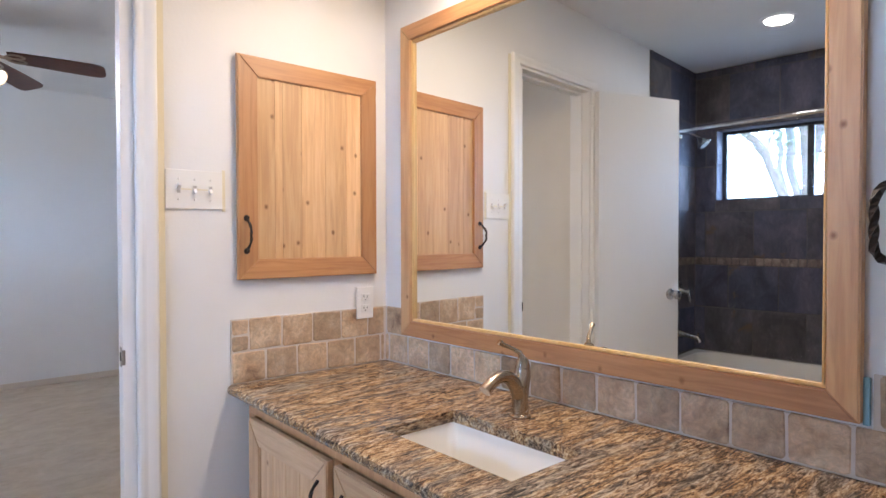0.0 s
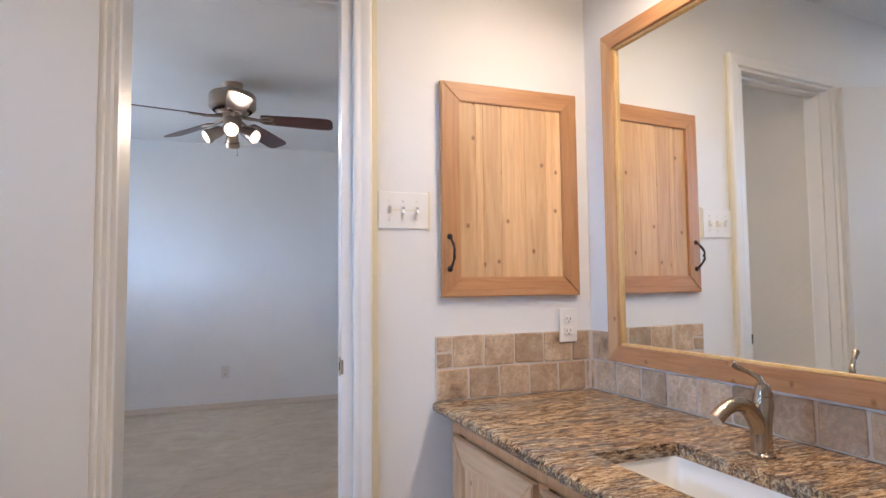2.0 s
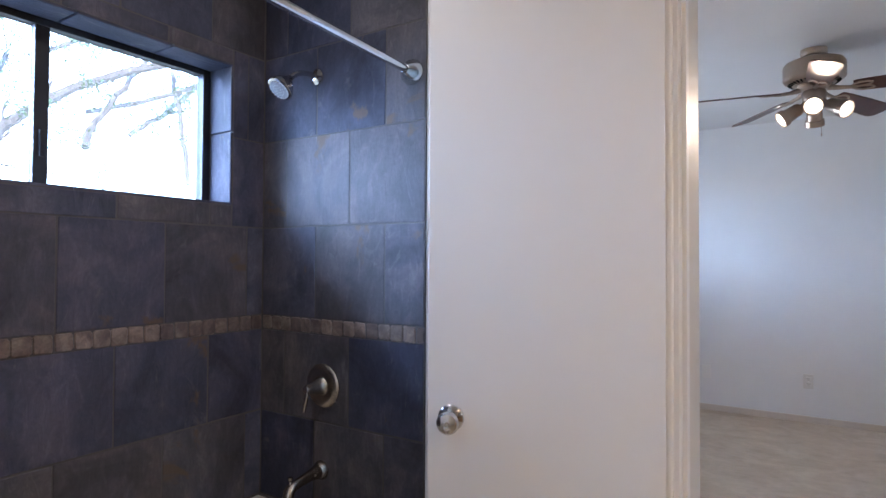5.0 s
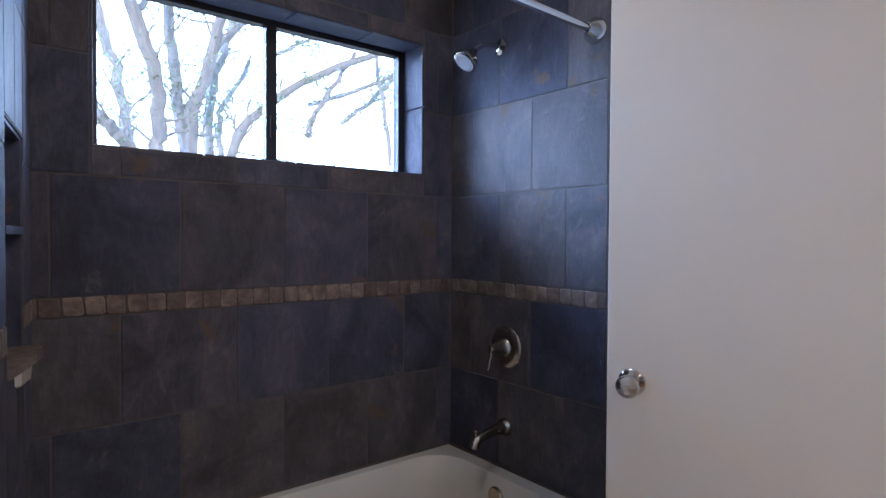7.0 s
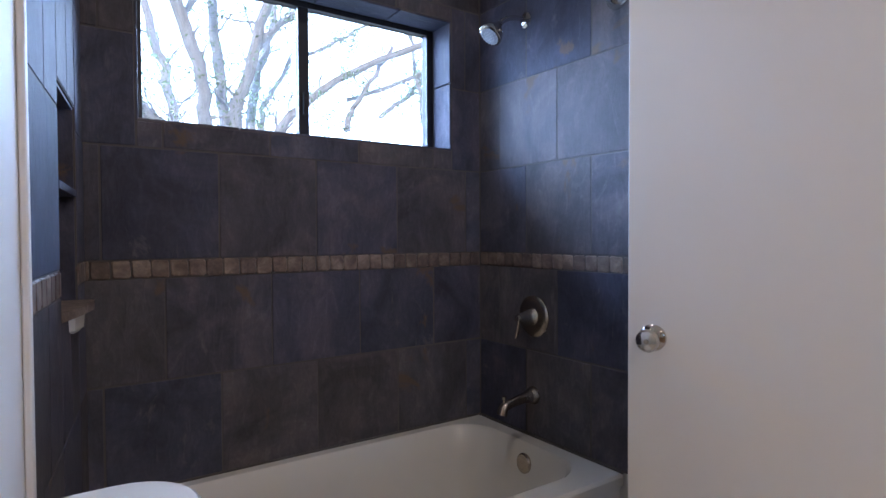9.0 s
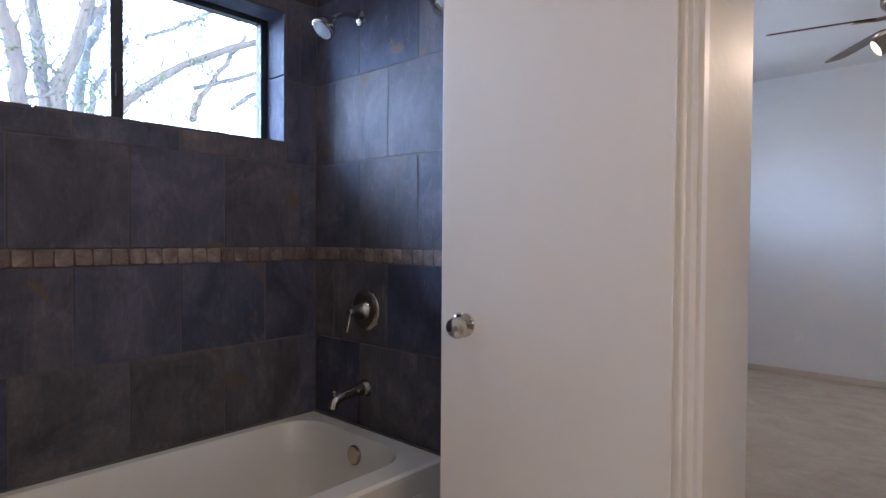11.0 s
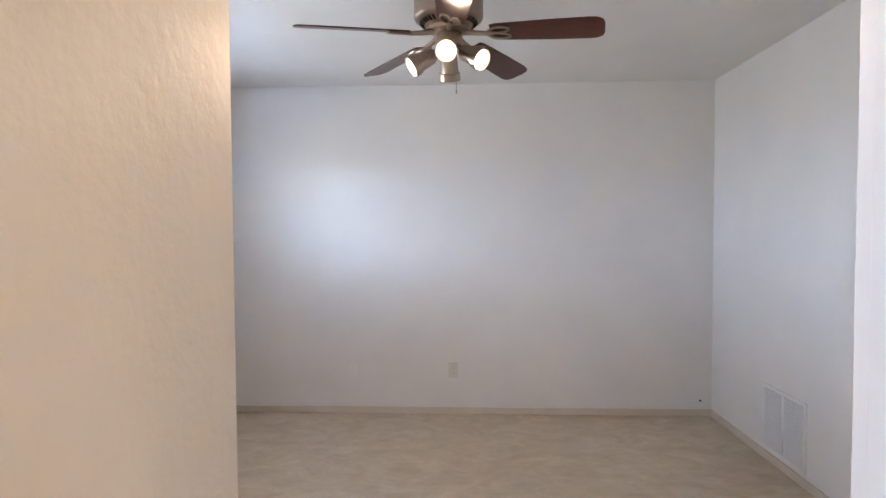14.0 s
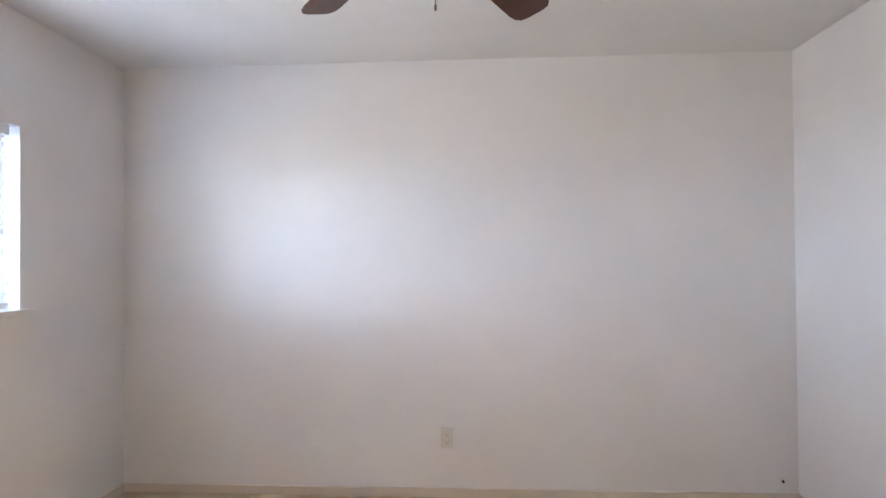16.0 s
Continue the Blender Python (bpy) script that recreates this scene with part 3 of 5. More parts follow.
part("overflow_plate", lathe([(0.036, 0), (0.036, 0.006), (0.030, 0.011), (0.0, 0.012)], ov, 24), NICKEL, tub, "round nickel overflow plate", True)
part("drain", lathe([(0.03, 0), (0.03, 0.004), (0.0, 0.006)], Matrix.Translation((-2.665, Y1 - 0.26, 0.066)), 20), NICKEL, tub, "", True)
part("caulk_bead", boxes((X0 - 0.001, Y0, RIM - 0.002, X0 + 0.009, Y1, RIM + 0.006), (X0, Y1 - 0.009, RIM - 0.002, X1, Y1 + 0.001, RIM + 0.006), bevel=0.002), GROUT, tub, "dark line of caulk")

FY = -0.010
spout = thing("tub_spout", (-2.708, FY, 0.525), "brushed nickel tub spout with diverter", "tub spout")
part("flange", lathe([(0.034, 0), (0.031, 0.010), (0.024, 0.022), (0.0, 0.024)], along((-2.708, FY, 0.53), (0, -1, 0)), 24), NICKEL, spout, "", True)
part("spout_body", tube([(-2.708, FY - 0.012, 0.53), (-2.708, FY - 0.05, 0.527), (-2.708, FY - 0.10, 0.520), (-2.708, FY - 0.135, 0.513), (-2.708, FY - 0.150, 0.502), (-2.708, FY - 0.156, 0.482)], [0.027, 0.019, 0.0165, 0.017, 0.0185, 0.019], 18), NICKEL, spout, "", True)
part("diverter", lathe([(0.004, 0), (0.004, 0.02), (0.008, 0.024), (0.008, 0.032), (0.0, 0.034)], Matrix.Translation((-2.708, FY - 0.145, 0.516)), 12), NICKEL, spout, "", True)

valve = thing("shower_valve", (-2.703, FY, 0.83), "brushed nickel shower valve with lever handle", "shower valve")
part("escutcheon", lathe([(0.078, 0), (0.078, 0.004), (0.071, 0.011), (0.052, 0.014), (0.0, 0.014)], along((-2.703, FY, 0.83), (0, -1, 0)), 40), NICKEL, valve, "round wall plate", True)
part("hub", lathe([(0.036, 0.012), (0.030, 0.018), (0.024, 0.04), (0.017, 0.062), (0.016, 0.078), (0.012, 0.088), (0.0, 0.09)], along((-2.703, FY, 0.83), (0, -1, 0)), 20), NICKEL, valve, "", True)
part("lever", tube([(-2.703, FY - 0.080, 0.838), (-2.697, FY - 0.084, 0.81), (-2.702, FY - 0.088, 0.78), (-2.706, FY - 0.09, 0.755)], [0.006, 0.0065, 0.0075, 0.005]), NICKEL, valve, "", True)

shower = thing("shower_fixture", (-2.745, FY, 1.943), "chrome shower head on a bent arm", "shower head")
part("flange", lathe([(0.031, 0), (0.029, 0.006), (0.014, 0.014), (0.0, 0.015)], along((-2.745, FY, 1.943), (0, -1, 0)), 24), CHROME, shower, "", True)
part("arm", tube(arc((-2.745, FY, 1.943), (-2.75, FY - 0.085, 1.955), (-2.757, FY - 0.125, 1.905), 10), 0.0095), CHROME, shower, "", True)
hd = along((-2.757, FY - 0.120, 1.912), (-0.05, -0.60, -0.72))
head = part("head", lathe([(0.012, 0), (0.015, 0.012), (0.024, 0.022), (0.038, 0.042), (0.045, 0.060), (0.045, 0.068), (0.040, 0.071)], hd, 28), CHROME, shower, "", True)
part("spray_face", lathe([(0.0395, 0.0705), (0.022, 0.0735), (0.0, 0.074)], hd, 28), SPRAY, head, "grey spray face", True)
for ring_r, count in ((0.034, 18), (0.020, 12), (0.010, 6)):
    for k in range(count):
        a = 2 * math.pi * k / count
        part("nozzle", lathe([(0.0022, 0.0700), (0.0018, 0.0762), (0.0, 0.0765)], hd @ Matrix.Translation((ring_r * math.cos(a), ring_r * math.sin(a), 0)), 6), RUBBER, head)
part("selector", tube([hd @ Vector((0.044, 0, 0.062)), hd @ Vector((0.057, 0, 0.064))], 0.004), NICKEL, head)

rod = thing("shower_curtain_rod", (-2.32, -0.03, 1.888), "straight satin chrome shower curtain rod", "curtain rod")
ROD_END = end_y(-2.26)
part("rod", tube([(-2.32, FY - 0.03, 1.888), (-2.262, ROD_END + 0.03, 1.895)], 0.0125, 16), CHROME, rod, "", True)
for p, way in (((-2.32, FY, 1.888), (0, -1, 0)), ((-2.262, ROD_END, 1.895), (0, 1, 0))):
    part("end_flange", lathe([(0.042, 0), (0.040, 0.010), (0.022, 0.035), (0.016, 0.045), (0.0, 0.046)], along(p, way), 28), CHROME, rod, "", True)

soap_shelf = thing("soap_shelf", (-2.70, end_y(-2.70), 0.93), "brown stone soap shelf at the foot of the niche", "soap shelf")
outline = [(NX0 + 0.008, -0.10), (NX1 - 0.008, -0.10), (NX1 - 0.008, 0.010), (-2.62, 0.026), (-2.70, 0.040), (-2.78, 0.050), (-2.83, 0.046), (NX0 + 0.008, 0.030)]
part("slab", askew(loft([[(x, y, z) for x, y in outline] for z in (NZ0 + 0.001, NZ0 + 0.020)])), BAND, soap_shelf)
dish = [(-2.80, 0.0105), (-2.64, 0.0105), (-2.65, 0.022), (-2.72, 0.034), (-2.79, 0.030)]
part("dish", askew(loft([[(-2.72 + (x + 2.72) * k, 0.0105 + (y - 0.0105) * k, z) for x, y in dish] for k, z in ((0.5, NZ0 - 0.042), (0.9, NZ0 - 0.032), (1.0, NZ0 - 0.002))])), TUB, soap_shelf, "pale ceramic dish")

# ---- vanity ----
CZ = 0.748
vanity = thing("vanity_cabinet", (-0.3, -0.95, 0), "knotty pine vanity cabinet with framed plank doors", "vanity cabinet")
VX = -0.545
part("body", boxes((VX + 0.02, -1.88, 0.09, VX + 0.036, -0.035, CZ - 0.032), (VX + 0.036, -1.88, 0.09, -0.06, -1.862, CZ - 0.032), (VX + 0.036, -0.053, 0.09, -0.03, -0.035, CZ - 0.032), (VX + 0.036, -1.862, 0.09, -0.06, -0.053, 0.106), (VX + 0.08, -1.88, 0, VX + 0.096, -0.035, 0.09), shear=0.03), PALE, vanity)
part("face_frame", boxes((VX, -1.88, CZ - 0.085, VX + 0.02, -0.035, CZ - 0.032), (VX, -0.085, 0.09, VX + 0.02, -0.035, CZ - 0.085), (VX, -0.585, 0.09, VX + 0.02, -0.545, CZ - 0.085), (VX, -1.04, 0.09, VX + 0.02, -1.0, CZ - 0.085), bevel=0.0015, shear=0.03), CHERRY_Z, vanity)
for y0, y1, hy in ((-0.545, -0.078, -0.505), (-1.03, -0.578, -0.62), (-1.50, -1.045, -1.46)):
    put = lambda u, w, t: Vector((VX - t - 0.03 * u, u, w))
    vdoor = part("cabinet_door", boxes((VX - 0.010, y0 + 0.07, 0.17, VX - 0.002, y1 - 0.07, CZ - 0.160), shear=0.03), PALE, vanity, "framed pine plank door")
    for side in ("left", "right", "top", "bottom"):
        part("door_frame", mitred(y0, y1, 0.105, CZ - 0.090, 0.072, side, 0.001, 0.020, put), PALE if side in ("left", "right") else PALE_Y, vdoor)
    n = 4
    for k in range(n):
        a = y0 + 0.072 + (y1 - y0 - 0.144) * k / n
        b = y0 + 0.072 + (y1 - y0 - 0.144) * (k + 1) / n
        part("plank", boxes((VX - 0.013, a + 0.001, 0.177, VX - 0.0095, b - 0.001, CZ - 0.162), bevel=0.001, shear=0.03), PALE, vdoor)
    hx = VX - 0.02 - 0.03 * hy
    part("handle", tube(arc((hx, hy, 0.60), (hx - 0.045, hy, 0.565), (hx, hy, 0.505), 10), 0.005, 8, square=True, twist=0.35), IRON, vdoor, "black twisted iron pull")

# stone top with a cut-out for the basin
SX0, SX1, SY0, SY1 = -0.489, -0.262, -1.060, -0.652


def top_x(x, y):
    return x - SHEAR * y if x > -0.55 else x - 0.025 * y


worktop = thing("granite_worktop", (-0.3, -0.95, CZ - 0.03), "polished brown streaked granite vanity top", "worktop")
bm = bmesh.new()
prof = [(-0.588, CZ - 0.030), (-0.596, CZ - 0.026), (-0.600, CZ - 0.016), (-0.597, CZ - 0.006), (-0.588, CZ)]
ys = (-1.90, SY0, SY1, -0.0015)
xs = (-0.588, SX0, SX1, -0.001)
grid = {}
for z in (CZ - 0.030, CZ):
    for i, x in enumerate(xs):
        for k, y in enumerate(ys):
            grid[i, k, z] = bm.verts.new((top_x(x, y), y, z))
for i in range(3):
    for k in range(3):
        if (i, k) != (1, 1):
            for z in (CZ - 0.030, CZ):
                bm.faces.new([grid[c] for c in ((i, k, z), (i + 1, k, z), (i + 1, k + 1, z), (i, k + 1, z))])
for a, b in (((1, 1), (2, 1)), ((2, 1), (2, 2)), ((2, 2), (1, 2)), ((1, 2), (1, 1)), ((3, 0), (3, 1)), ((3, 1), (3, 2)), ((3, 2), (3, 3)), ((0, 3), (1, 3)), ((1, 3), (2, 3)), ((2, 3), (3, 3))):
    bm.faces.new([grid[c] for c in ((*a, CZ - 0.030), (*b, CZ - 0.030), (*b, CZ), (*a, CZ))])
for k in range(3):
    rows = []
    for y, kk in ((ys[k], k), (ys[k + 1], k + 1)):
        mid = [bm.verts.new((top_x(x, y), y, z)) for x, z in prof[1:-1]]
        rows.append([grid[0, kk, CZ - 0.030], *mid, grid[0, kk, CZ]])
    for s in range(4):
        bm.faces.new((rows[0][s], rows[0][s + 1], rows[1][s + 1], rows[1][s]))
part("slab", bm, GRANITE, worktop, "", True)

basin = thing("undermount_basin", (-0.4, -0.86, CZ - 0.16), "white rectangular undermount porcelain basin", "basin")


def bowl(d, z, r):
    return [(x, y, z) for x, y in rounded_rect(SX0 + d, SY0 + d, SX1 - d, SY1 - d, r, 4)]


part("bowl", loft([bowl(-0.02, CZ - 0.031, 0.01), bowl(-0.004, CZ - 0.031, 0.02), bowl(0.002, CZ - 0.05, 0.025), bowl(0.012, CZ - 0.12, 0.03), bowl(0.035, CZ - 0.145, 0.03), bowl(0.08, CZ - 0.15, 0.015)], False, True, SHEAR), PORCELAIN, basin, "", True)
part("drain", lathe([(0.02, 0), (0.02, 0.003), (0.0, 0.004)], Matrix.Translation((-0.34, -0.86, CZ - 0.15)), 16), NICKEL, basin, "", True)

FX, FYY = -0.135, -0.805
faucet = thing("faucet", (FX, FYY, CZ), "brushed nickel single-lever basin faucet", "faucet")
part("base_ring", lathe([(0.027, 0), (0.027, 0.006), (0.022, 0.010), (0.0, 0.010)], Matrix.Translation((FX, FYY, CZ)), 24), NICKEL, faucet, "", True)
part("body", tube([(FX, FYY, CZ + 0.006), (FX, FYY, CZ + 0.04), (FX + 0.003, FYY, CZ + 0.075), (FX + 0.008, FYY, CZ + 0.105), (FX + 0.010, FYY, CZ + 0.125)], [0.0225, 0.021, 0.0215, 0.0225, 0.0205], 20), NICKEL, faucet, "", True)
part("spout", tube(arc((FX - 0.002, FYY, CZ + 0.055), (FX - 0.045, FYY, CZ + 0.155), (FX - 0.125, FYY, CZ + 0.088), 14), [0.0195, 0.019, 0.0185, 0.018, 0.0175, 0.017, 0.0165, 0.016, 0.0155, 0.015, 0.0145, 0.0145, 0.0145, 0.015, 0.0155], 16), NICKEL, faucet, "", True)
part("cap", lathe([(0.0195, 0), (0.0205, 0.004), (0.017, 0.014), (0.015, 0.022), (0.011, 0.028), (0.0, 0.030)], Matrix.Translation((FX + 0.010, FYY, CZ + 0.124)), 20), NICKEL, faucet, "", True)
part("lever", tube([(FX + 0.010, FYY, CZ + 0.148), (FX + 0.004, FYY + 0.004, CZ + 0.165), (FX - 0.018, FYY + 0.012, CZ + 0.178), (FX - 0.04, FYY + 0.02, CZ + 0.188), (FX - 0.052, FYY + 0.024, CZ + 0.197)], [0.008, 0.0065, 0.005, 0.006, 0.0085], 12), NICKEL, faucet, "", True)

# ---- mirror ----
mirror = thing("framed_mirror", (-0.01, -0.81, 0.865), "large wall mirror in a knotty wooden frame", "mirror")
MY0, MY1, MZ0, MZ1 = -1.485, -0.127, 0.861, 1.956
put = lambda u, w, t: Vector((-t - SHEAR * u, u, w))
part("glass", boxes((-0.013, MY0 + 0.05, MZ0 + 0.04, -0.008, MY1 - 0.05, MZ1 - 0.04), shear=SHEAR), MIRROR, mirror, "clear silvered glass")
for side in ("left", "right", "top", "bottom"):
    fr = part("frame_member", mitred(MY0, MY1, MZ0, MZ1, 0.054, side, 0.003, 0.030, put), CEDAR_Z if side in ("left", "right") else CEDAR_Y, mirror)
    part("inner_lip", mitred(MY0 + 0.0545, MY1 - 0.0545, MZ0 + 0.0545, MZ1 - 0.0545, 0.008, side, 0.012, 0.024, put), LIP, fr, "pale bevelled inner lip")
structure("tape", boxes((-0.0105, MY0 - 0.011, 0.856, -0.0006, MY0 - 0.001, 0.945), shear=SHEAR), BLUE_TAPE, "strip of blue masking tape beside the mirror")

ring_holder = thing("iron_towel_holder", (0.03, -1.53, 1.2), "black twisted wrought iron towel holder", "towel holder")
hx, hy = -SHEAR * -1.53, -1.53
loop = arc((hx - 0.004, hy - 0.030, 1.309), (hx - 0.02, hy + 0.018, 1.319), (hx - 0.055, hy + 0.02, 1.274), 6) + [Vector((hx - 0.058, hy + 0.02, 1.274 - 0.011 * k)) for k in range(1, 8)] + arc((hx - 0.055, hy + 0.02, 1.184), (hx - 0.02, hy + 0.018, 1.152), (hx - 0.004, hy - 0.030, 1.162), 6)
part("twisted_bar", tube(loop, 0.0085, 4, square=True, twist=0.55), IRON, ring_holder)
for z in (1.309, 1.162):
    part("rosette", lathe([(0.016, 0), (0.014, 0.006), (0.0, 0.008)], along((hx, hy - 0.030, z), (-1, 0, 0)), 14), IRON, ring_holder, "", True)

# lamps above the mirror
bar = thing("vanity_light", (-0.02, -0.80, 2.14), "nickel bar light with three lit glass shades", "wall lamp")
part("back_plate", boxes((-0.03, -1.15, 2.20, -0.001, -0.45, 2.28), bevel=0.006, shear=SHEAR), NICKEL, bar)
for gy in (-0.55, -0.80, -1.05):
    gx = -0.13
    part("arm", tube(arc((-0.02 - SHEAR * gy, gy, 2.24), (gx, gy, 2.27), (gx, gy, 2.235), 8), 0.008), NICKEL, bar, "", True)
    part("shade_holder", lathe([(0.02, 0), (0.03, 0.02), (0.012, 0.035), (0.0, 0.036)], Matrix.Translation((gx, gy, 2.205)), 16), NICKEL, bar, "", True)

# ---- medicine cabinet ----
cab = thing("wall_cabinet", (-0.31, 0, 1.08), "recessed wall cabinet with a framed knotty pine door", "wall cabinet")
CX0, CX1, CZ0, CZ1 = -0.568, -0.056, 1.078, 1.784
put = lambda u, w, t: Vector((u, -t, w))
part("body", boxes((CX0 + 0.01, -0.006, CZ0 + 0.008, CX1 - 0.008, -0.0005, CZ1 - 0.008)), CHERRY_Z, cab)
cdoor = part("door_panel", boxes((CX0 + 0.05, -0.0125, CZ0 + 0.05, CX1 - 0.05, -0.007, CZ1 - 0.05)), PINE, cab, "pine plank door panel")
for side in ("left", "right", "top", "bottom"):
    part("door_frame", mitred(CX0, CX1, CZ0, CZ1, 0.064, side, 0.007, 0.024, put), CHERRY_Z if side in ("left", "right") else CHERRY_X, cdoor)
cuts = (0.0, 0.155, 0.225, 0.40, 0.63, 0.845, 1.0)
for a, b in zip(cuts, cuts[1:]):
    w = CX1 - CX0 - 0.128
    part("plank", boxes((CX0 + 0.064 + w * a + 0.0003, -0.0165, CZ0 + 0.064, CX0 + 0.064 + w * b - 0.0003, -0.0126, CZ1 - 0.064), bevel=0.0007), PINE, cdoor)
part("handle", tube(arc((CX0 + 0.026, -0.024, 1.275), (CX0 + 0.026, -0.075, 1.235), (CX0 + 0.026, -0.060, 1.220), 6) + arc((CX0 + 0.026, -0.060, 1.216), (CX0 + 0.026, -0.075, 1.205), (CX0 + 0.026, -0.024, 1.165), 6), 0.0046, 4, square=True, twist=0.5), IRON, cdoor, "black twisted iron pull")
for z in (1.272, 1.168):
    part("handle_foot", lathe([(0.010, 0), (0.008, 0.005), (0.0, 0.006)], along((CX0 + 0.026, -0.0235, z), (0, -1, 0)), 12), IRON, cdoor, "", True)
part("hinge", boxes((CX1 - 0.001, -0.022, 1.70, CX1 + 0.004, -0.002, 1.735), bevel=0.001), PLASTIC, cab)


# ---- switches and outlets ----
def plate(name, centre, w, h, label, category, skin):
    """A cover plate on a wall that faces -y."""
    t = thing(name, centre, label, category)
    x, y, z = centre
    part("cover", boxes((x - w / 2, y - 0.006, z - h / 2, x + w / 2, y - 0.0005, z + h / 2), bevel=0.002), skin, t)
    return tagged(t, group="wall plates")


def screw(t, x, y, z):
    part("screw", lathe([(0.0035, 0), (0.0028, 0.0014), (0.0, 0.0016)], along((x, y, z), (0, -1, 0)), 10), PLASTIC, t)


sw = plate("triple_light_switch", (-0.692, 0, 1.354), 0.164, 0.116, "white triple toggle switch plate", "light switch", PLASTIC)
for k in (-1, 0, 1):
    x = -0.692 + 0.046 * k
    bezel = part("bezel", boxes((x - 0.0072, -0.0078, 1.3405, x - 0.0052, -0.0058, 1.3675), (x + 0.0052, -0.0078, 1.3405, x + 0.0072, -0.0058, 1.3675), (x - 0.0052, -0.0078, 1.3405, x + 0.0052, -0.0058, 1.3425), (x - 0.0052, -0.0078, 1.3655, x + 0.0052, -0.0058, 1.3675)), PLASTIC, sw)
    part("slot", boxes((x - 0.0052, -0.0066, 1.3425, x + 0.0052, -0.0059, 1.3655)), SLOT, bezel, "shaded toggle slot")
    tip = 0.011 if k == -1 else -0.010
    part("toggle", loft([[(x + sx * hw, y, 1.354 + dz + sz * hh) for sx, sz in ((-1, -1), (1, -1), (1, 1), (-1, 1))] for y, dz, hw, hh in ((-0.0062, tip * 0.2, 0.0046, 0.0060), (-0.013, tip * 0.75, 0.0044, 0.0050), (-0.0205, tip * 1.25, 0.0038, 0.0036))]), TRIM, sw)
    for dz in (-0.030, 0.030):
        screw(sw, x, -0.006, 1.354 + dz)
        part("screw_slot", boxes((x - 0.0005, -0.0081, 1.354 + dz - 0.003, x + 0.0005, -0.0074, 1.354 + dz + 0.003)), SLOT, sw)
# shadows cast rightwards by two toggles, put into colour as thin yellow strips
for x0, x1 in ((-0.732, -0.700), (-0.686, -0.652)):
    part("old_smear", boxes((x0, -0.0066, 1.3525, x1, -0.0059, 1.3565)), PALE_YELLOW, sw, "yellowish toggle shadow painted on the plate")
structure("trim_old_paint", boxes((-0.6095, -0.0028, 1.290, -0.601, -0.0006, 1.418)), PALE_YELLOW, "pale yellow strip beside the switch plate")
structure("trim_casing_edge", boxes((OX1 + 0.0425, -0.0026, 0, OX1 + 0.0605, -0.0006, OZ + 0.03)), PALE_YELLOW, "pale yellow strip beside the casing")


def duplex(name, centre, label, skin):
    t = plate(name, centre, 0.070, 0.115, label, "power outlet", skin)
    x, y, z = centre
    for dz in (-0.020, 0.020):
        face = part("socket", boxes((x - 0.017, y - 0.0085, z + dz - 0.014, x + 0.017, y - 0.0055, z + dz + 0.014), bevel=0.002), skin, t)
        part("slots", boxes((x - 0.008, y - 0.0092, z + dz - 0.002, x - 0.006, y - 0.0084, z + dz + 0.007), (x + 0.006, y - 0.0092, z + dz - 0.002, x + 0.008, y - 0.0084, z + dz + 0.006), (x - 0.002, y - 0.0092, z + dz - 0.010, x + 0.002, y - 0.0084, z + dz - 0.006)), DARK, face)
    screw(t, x, y - 0.006, z)
    return t


duplex("power_outlet", (-0.102, -0.0085, 0.973), "white duplex outlet set into the tile edge", PLASTIC)
duplex("power_outlet", (-1.242, 3.946, 0.327), "ivory duplex outlet on the bedroom wall", IVORY)
blank = plate("blank_cover_plate", (-1.99, 3.946, 0.327), 0.070, 0.112, "blank outlet cover painted over with the wall", "cover plate", PLASTIC)
screw(blank, -1.99, 3.940, 0.327)
hole = thing("cable_stub", (0.566, 3.946, 0.114), "tiny dark cable end sticking from the wall", "cable")
part("stub", tube([(0.566, 3.946, 0.114), (0.566, 3.935, 0.113)], 0.006, 10), DARK, hole)

# ---- recessed ceiling lamp ----
can = thing("recessed_ceiling_lamp", (-2.26, -0.75, TOP), "round lit recessed lamp over the tub", "ceiling lamp")
part("trim_ring", lathe([(0.095, 0), (0.095, -0.004), (0.075, -0.009), (0.072, -0.004)], Matrix.Translation((-2.26, -0.75, TOP)), 32), TRIM, can, "", True)
part("lens", lathe([(0.073, -0.004), (0.04, -0.006), (0.0, -0.007)], Matrix.Translation((-2.26, -0.75, TOP)), 32), DIFFUSER, can, "glowing lens", True)

# ---- toilet beside the tub ----
toilet = thing("toilet", (-1.85, -1.45, 0), "white porcelain toilet with its tank against the stub wall", "toilet")
ty = -1.58
part("tank", loft([ring(-2.07, ty, -1.63, ty + 0.19, 0.05, 0.38), ring(-2.085, ty, -1.615, ty + 0.215, 0.06, 0.55), ring(-2.09, ty, -1.61, ty + 0.225, 0.07, 0.725)]), PORCELAIN, toilet, "", True)
lid = part("tank_lid", loft([ring(-2.098, ty - 0.004, -1.602, ty + 0.24, 0.09, 0.726), ring(-2.105, ty - 0.006, -1.595, ty + 0.25, 0.10, 0.737), ring(-2.105, ty - 0.006, -1.595, ty + 0.25, 0.10, 0.757), ring(-2.097, ty, -1.603, ty + 0.242, 0.095, 0.765)]), PORCELAIN, toilet, "", True)
sticker = part("label_sticker", boxes((-2.0, ty + 0.045, 0.7652, -1.93, ty + 0.115, 0.7662)), SCREEN, lid, "dark grey printed label")
part("label_print", boxes((-1.99, ty + 0.06, 0.7662, -1.94, ty + 0.072, 0.7666), (-1.99, ty + 0.08, 0.7662, -1.955, ty + 0.090, 0.7666)), PLASTIC, lid)
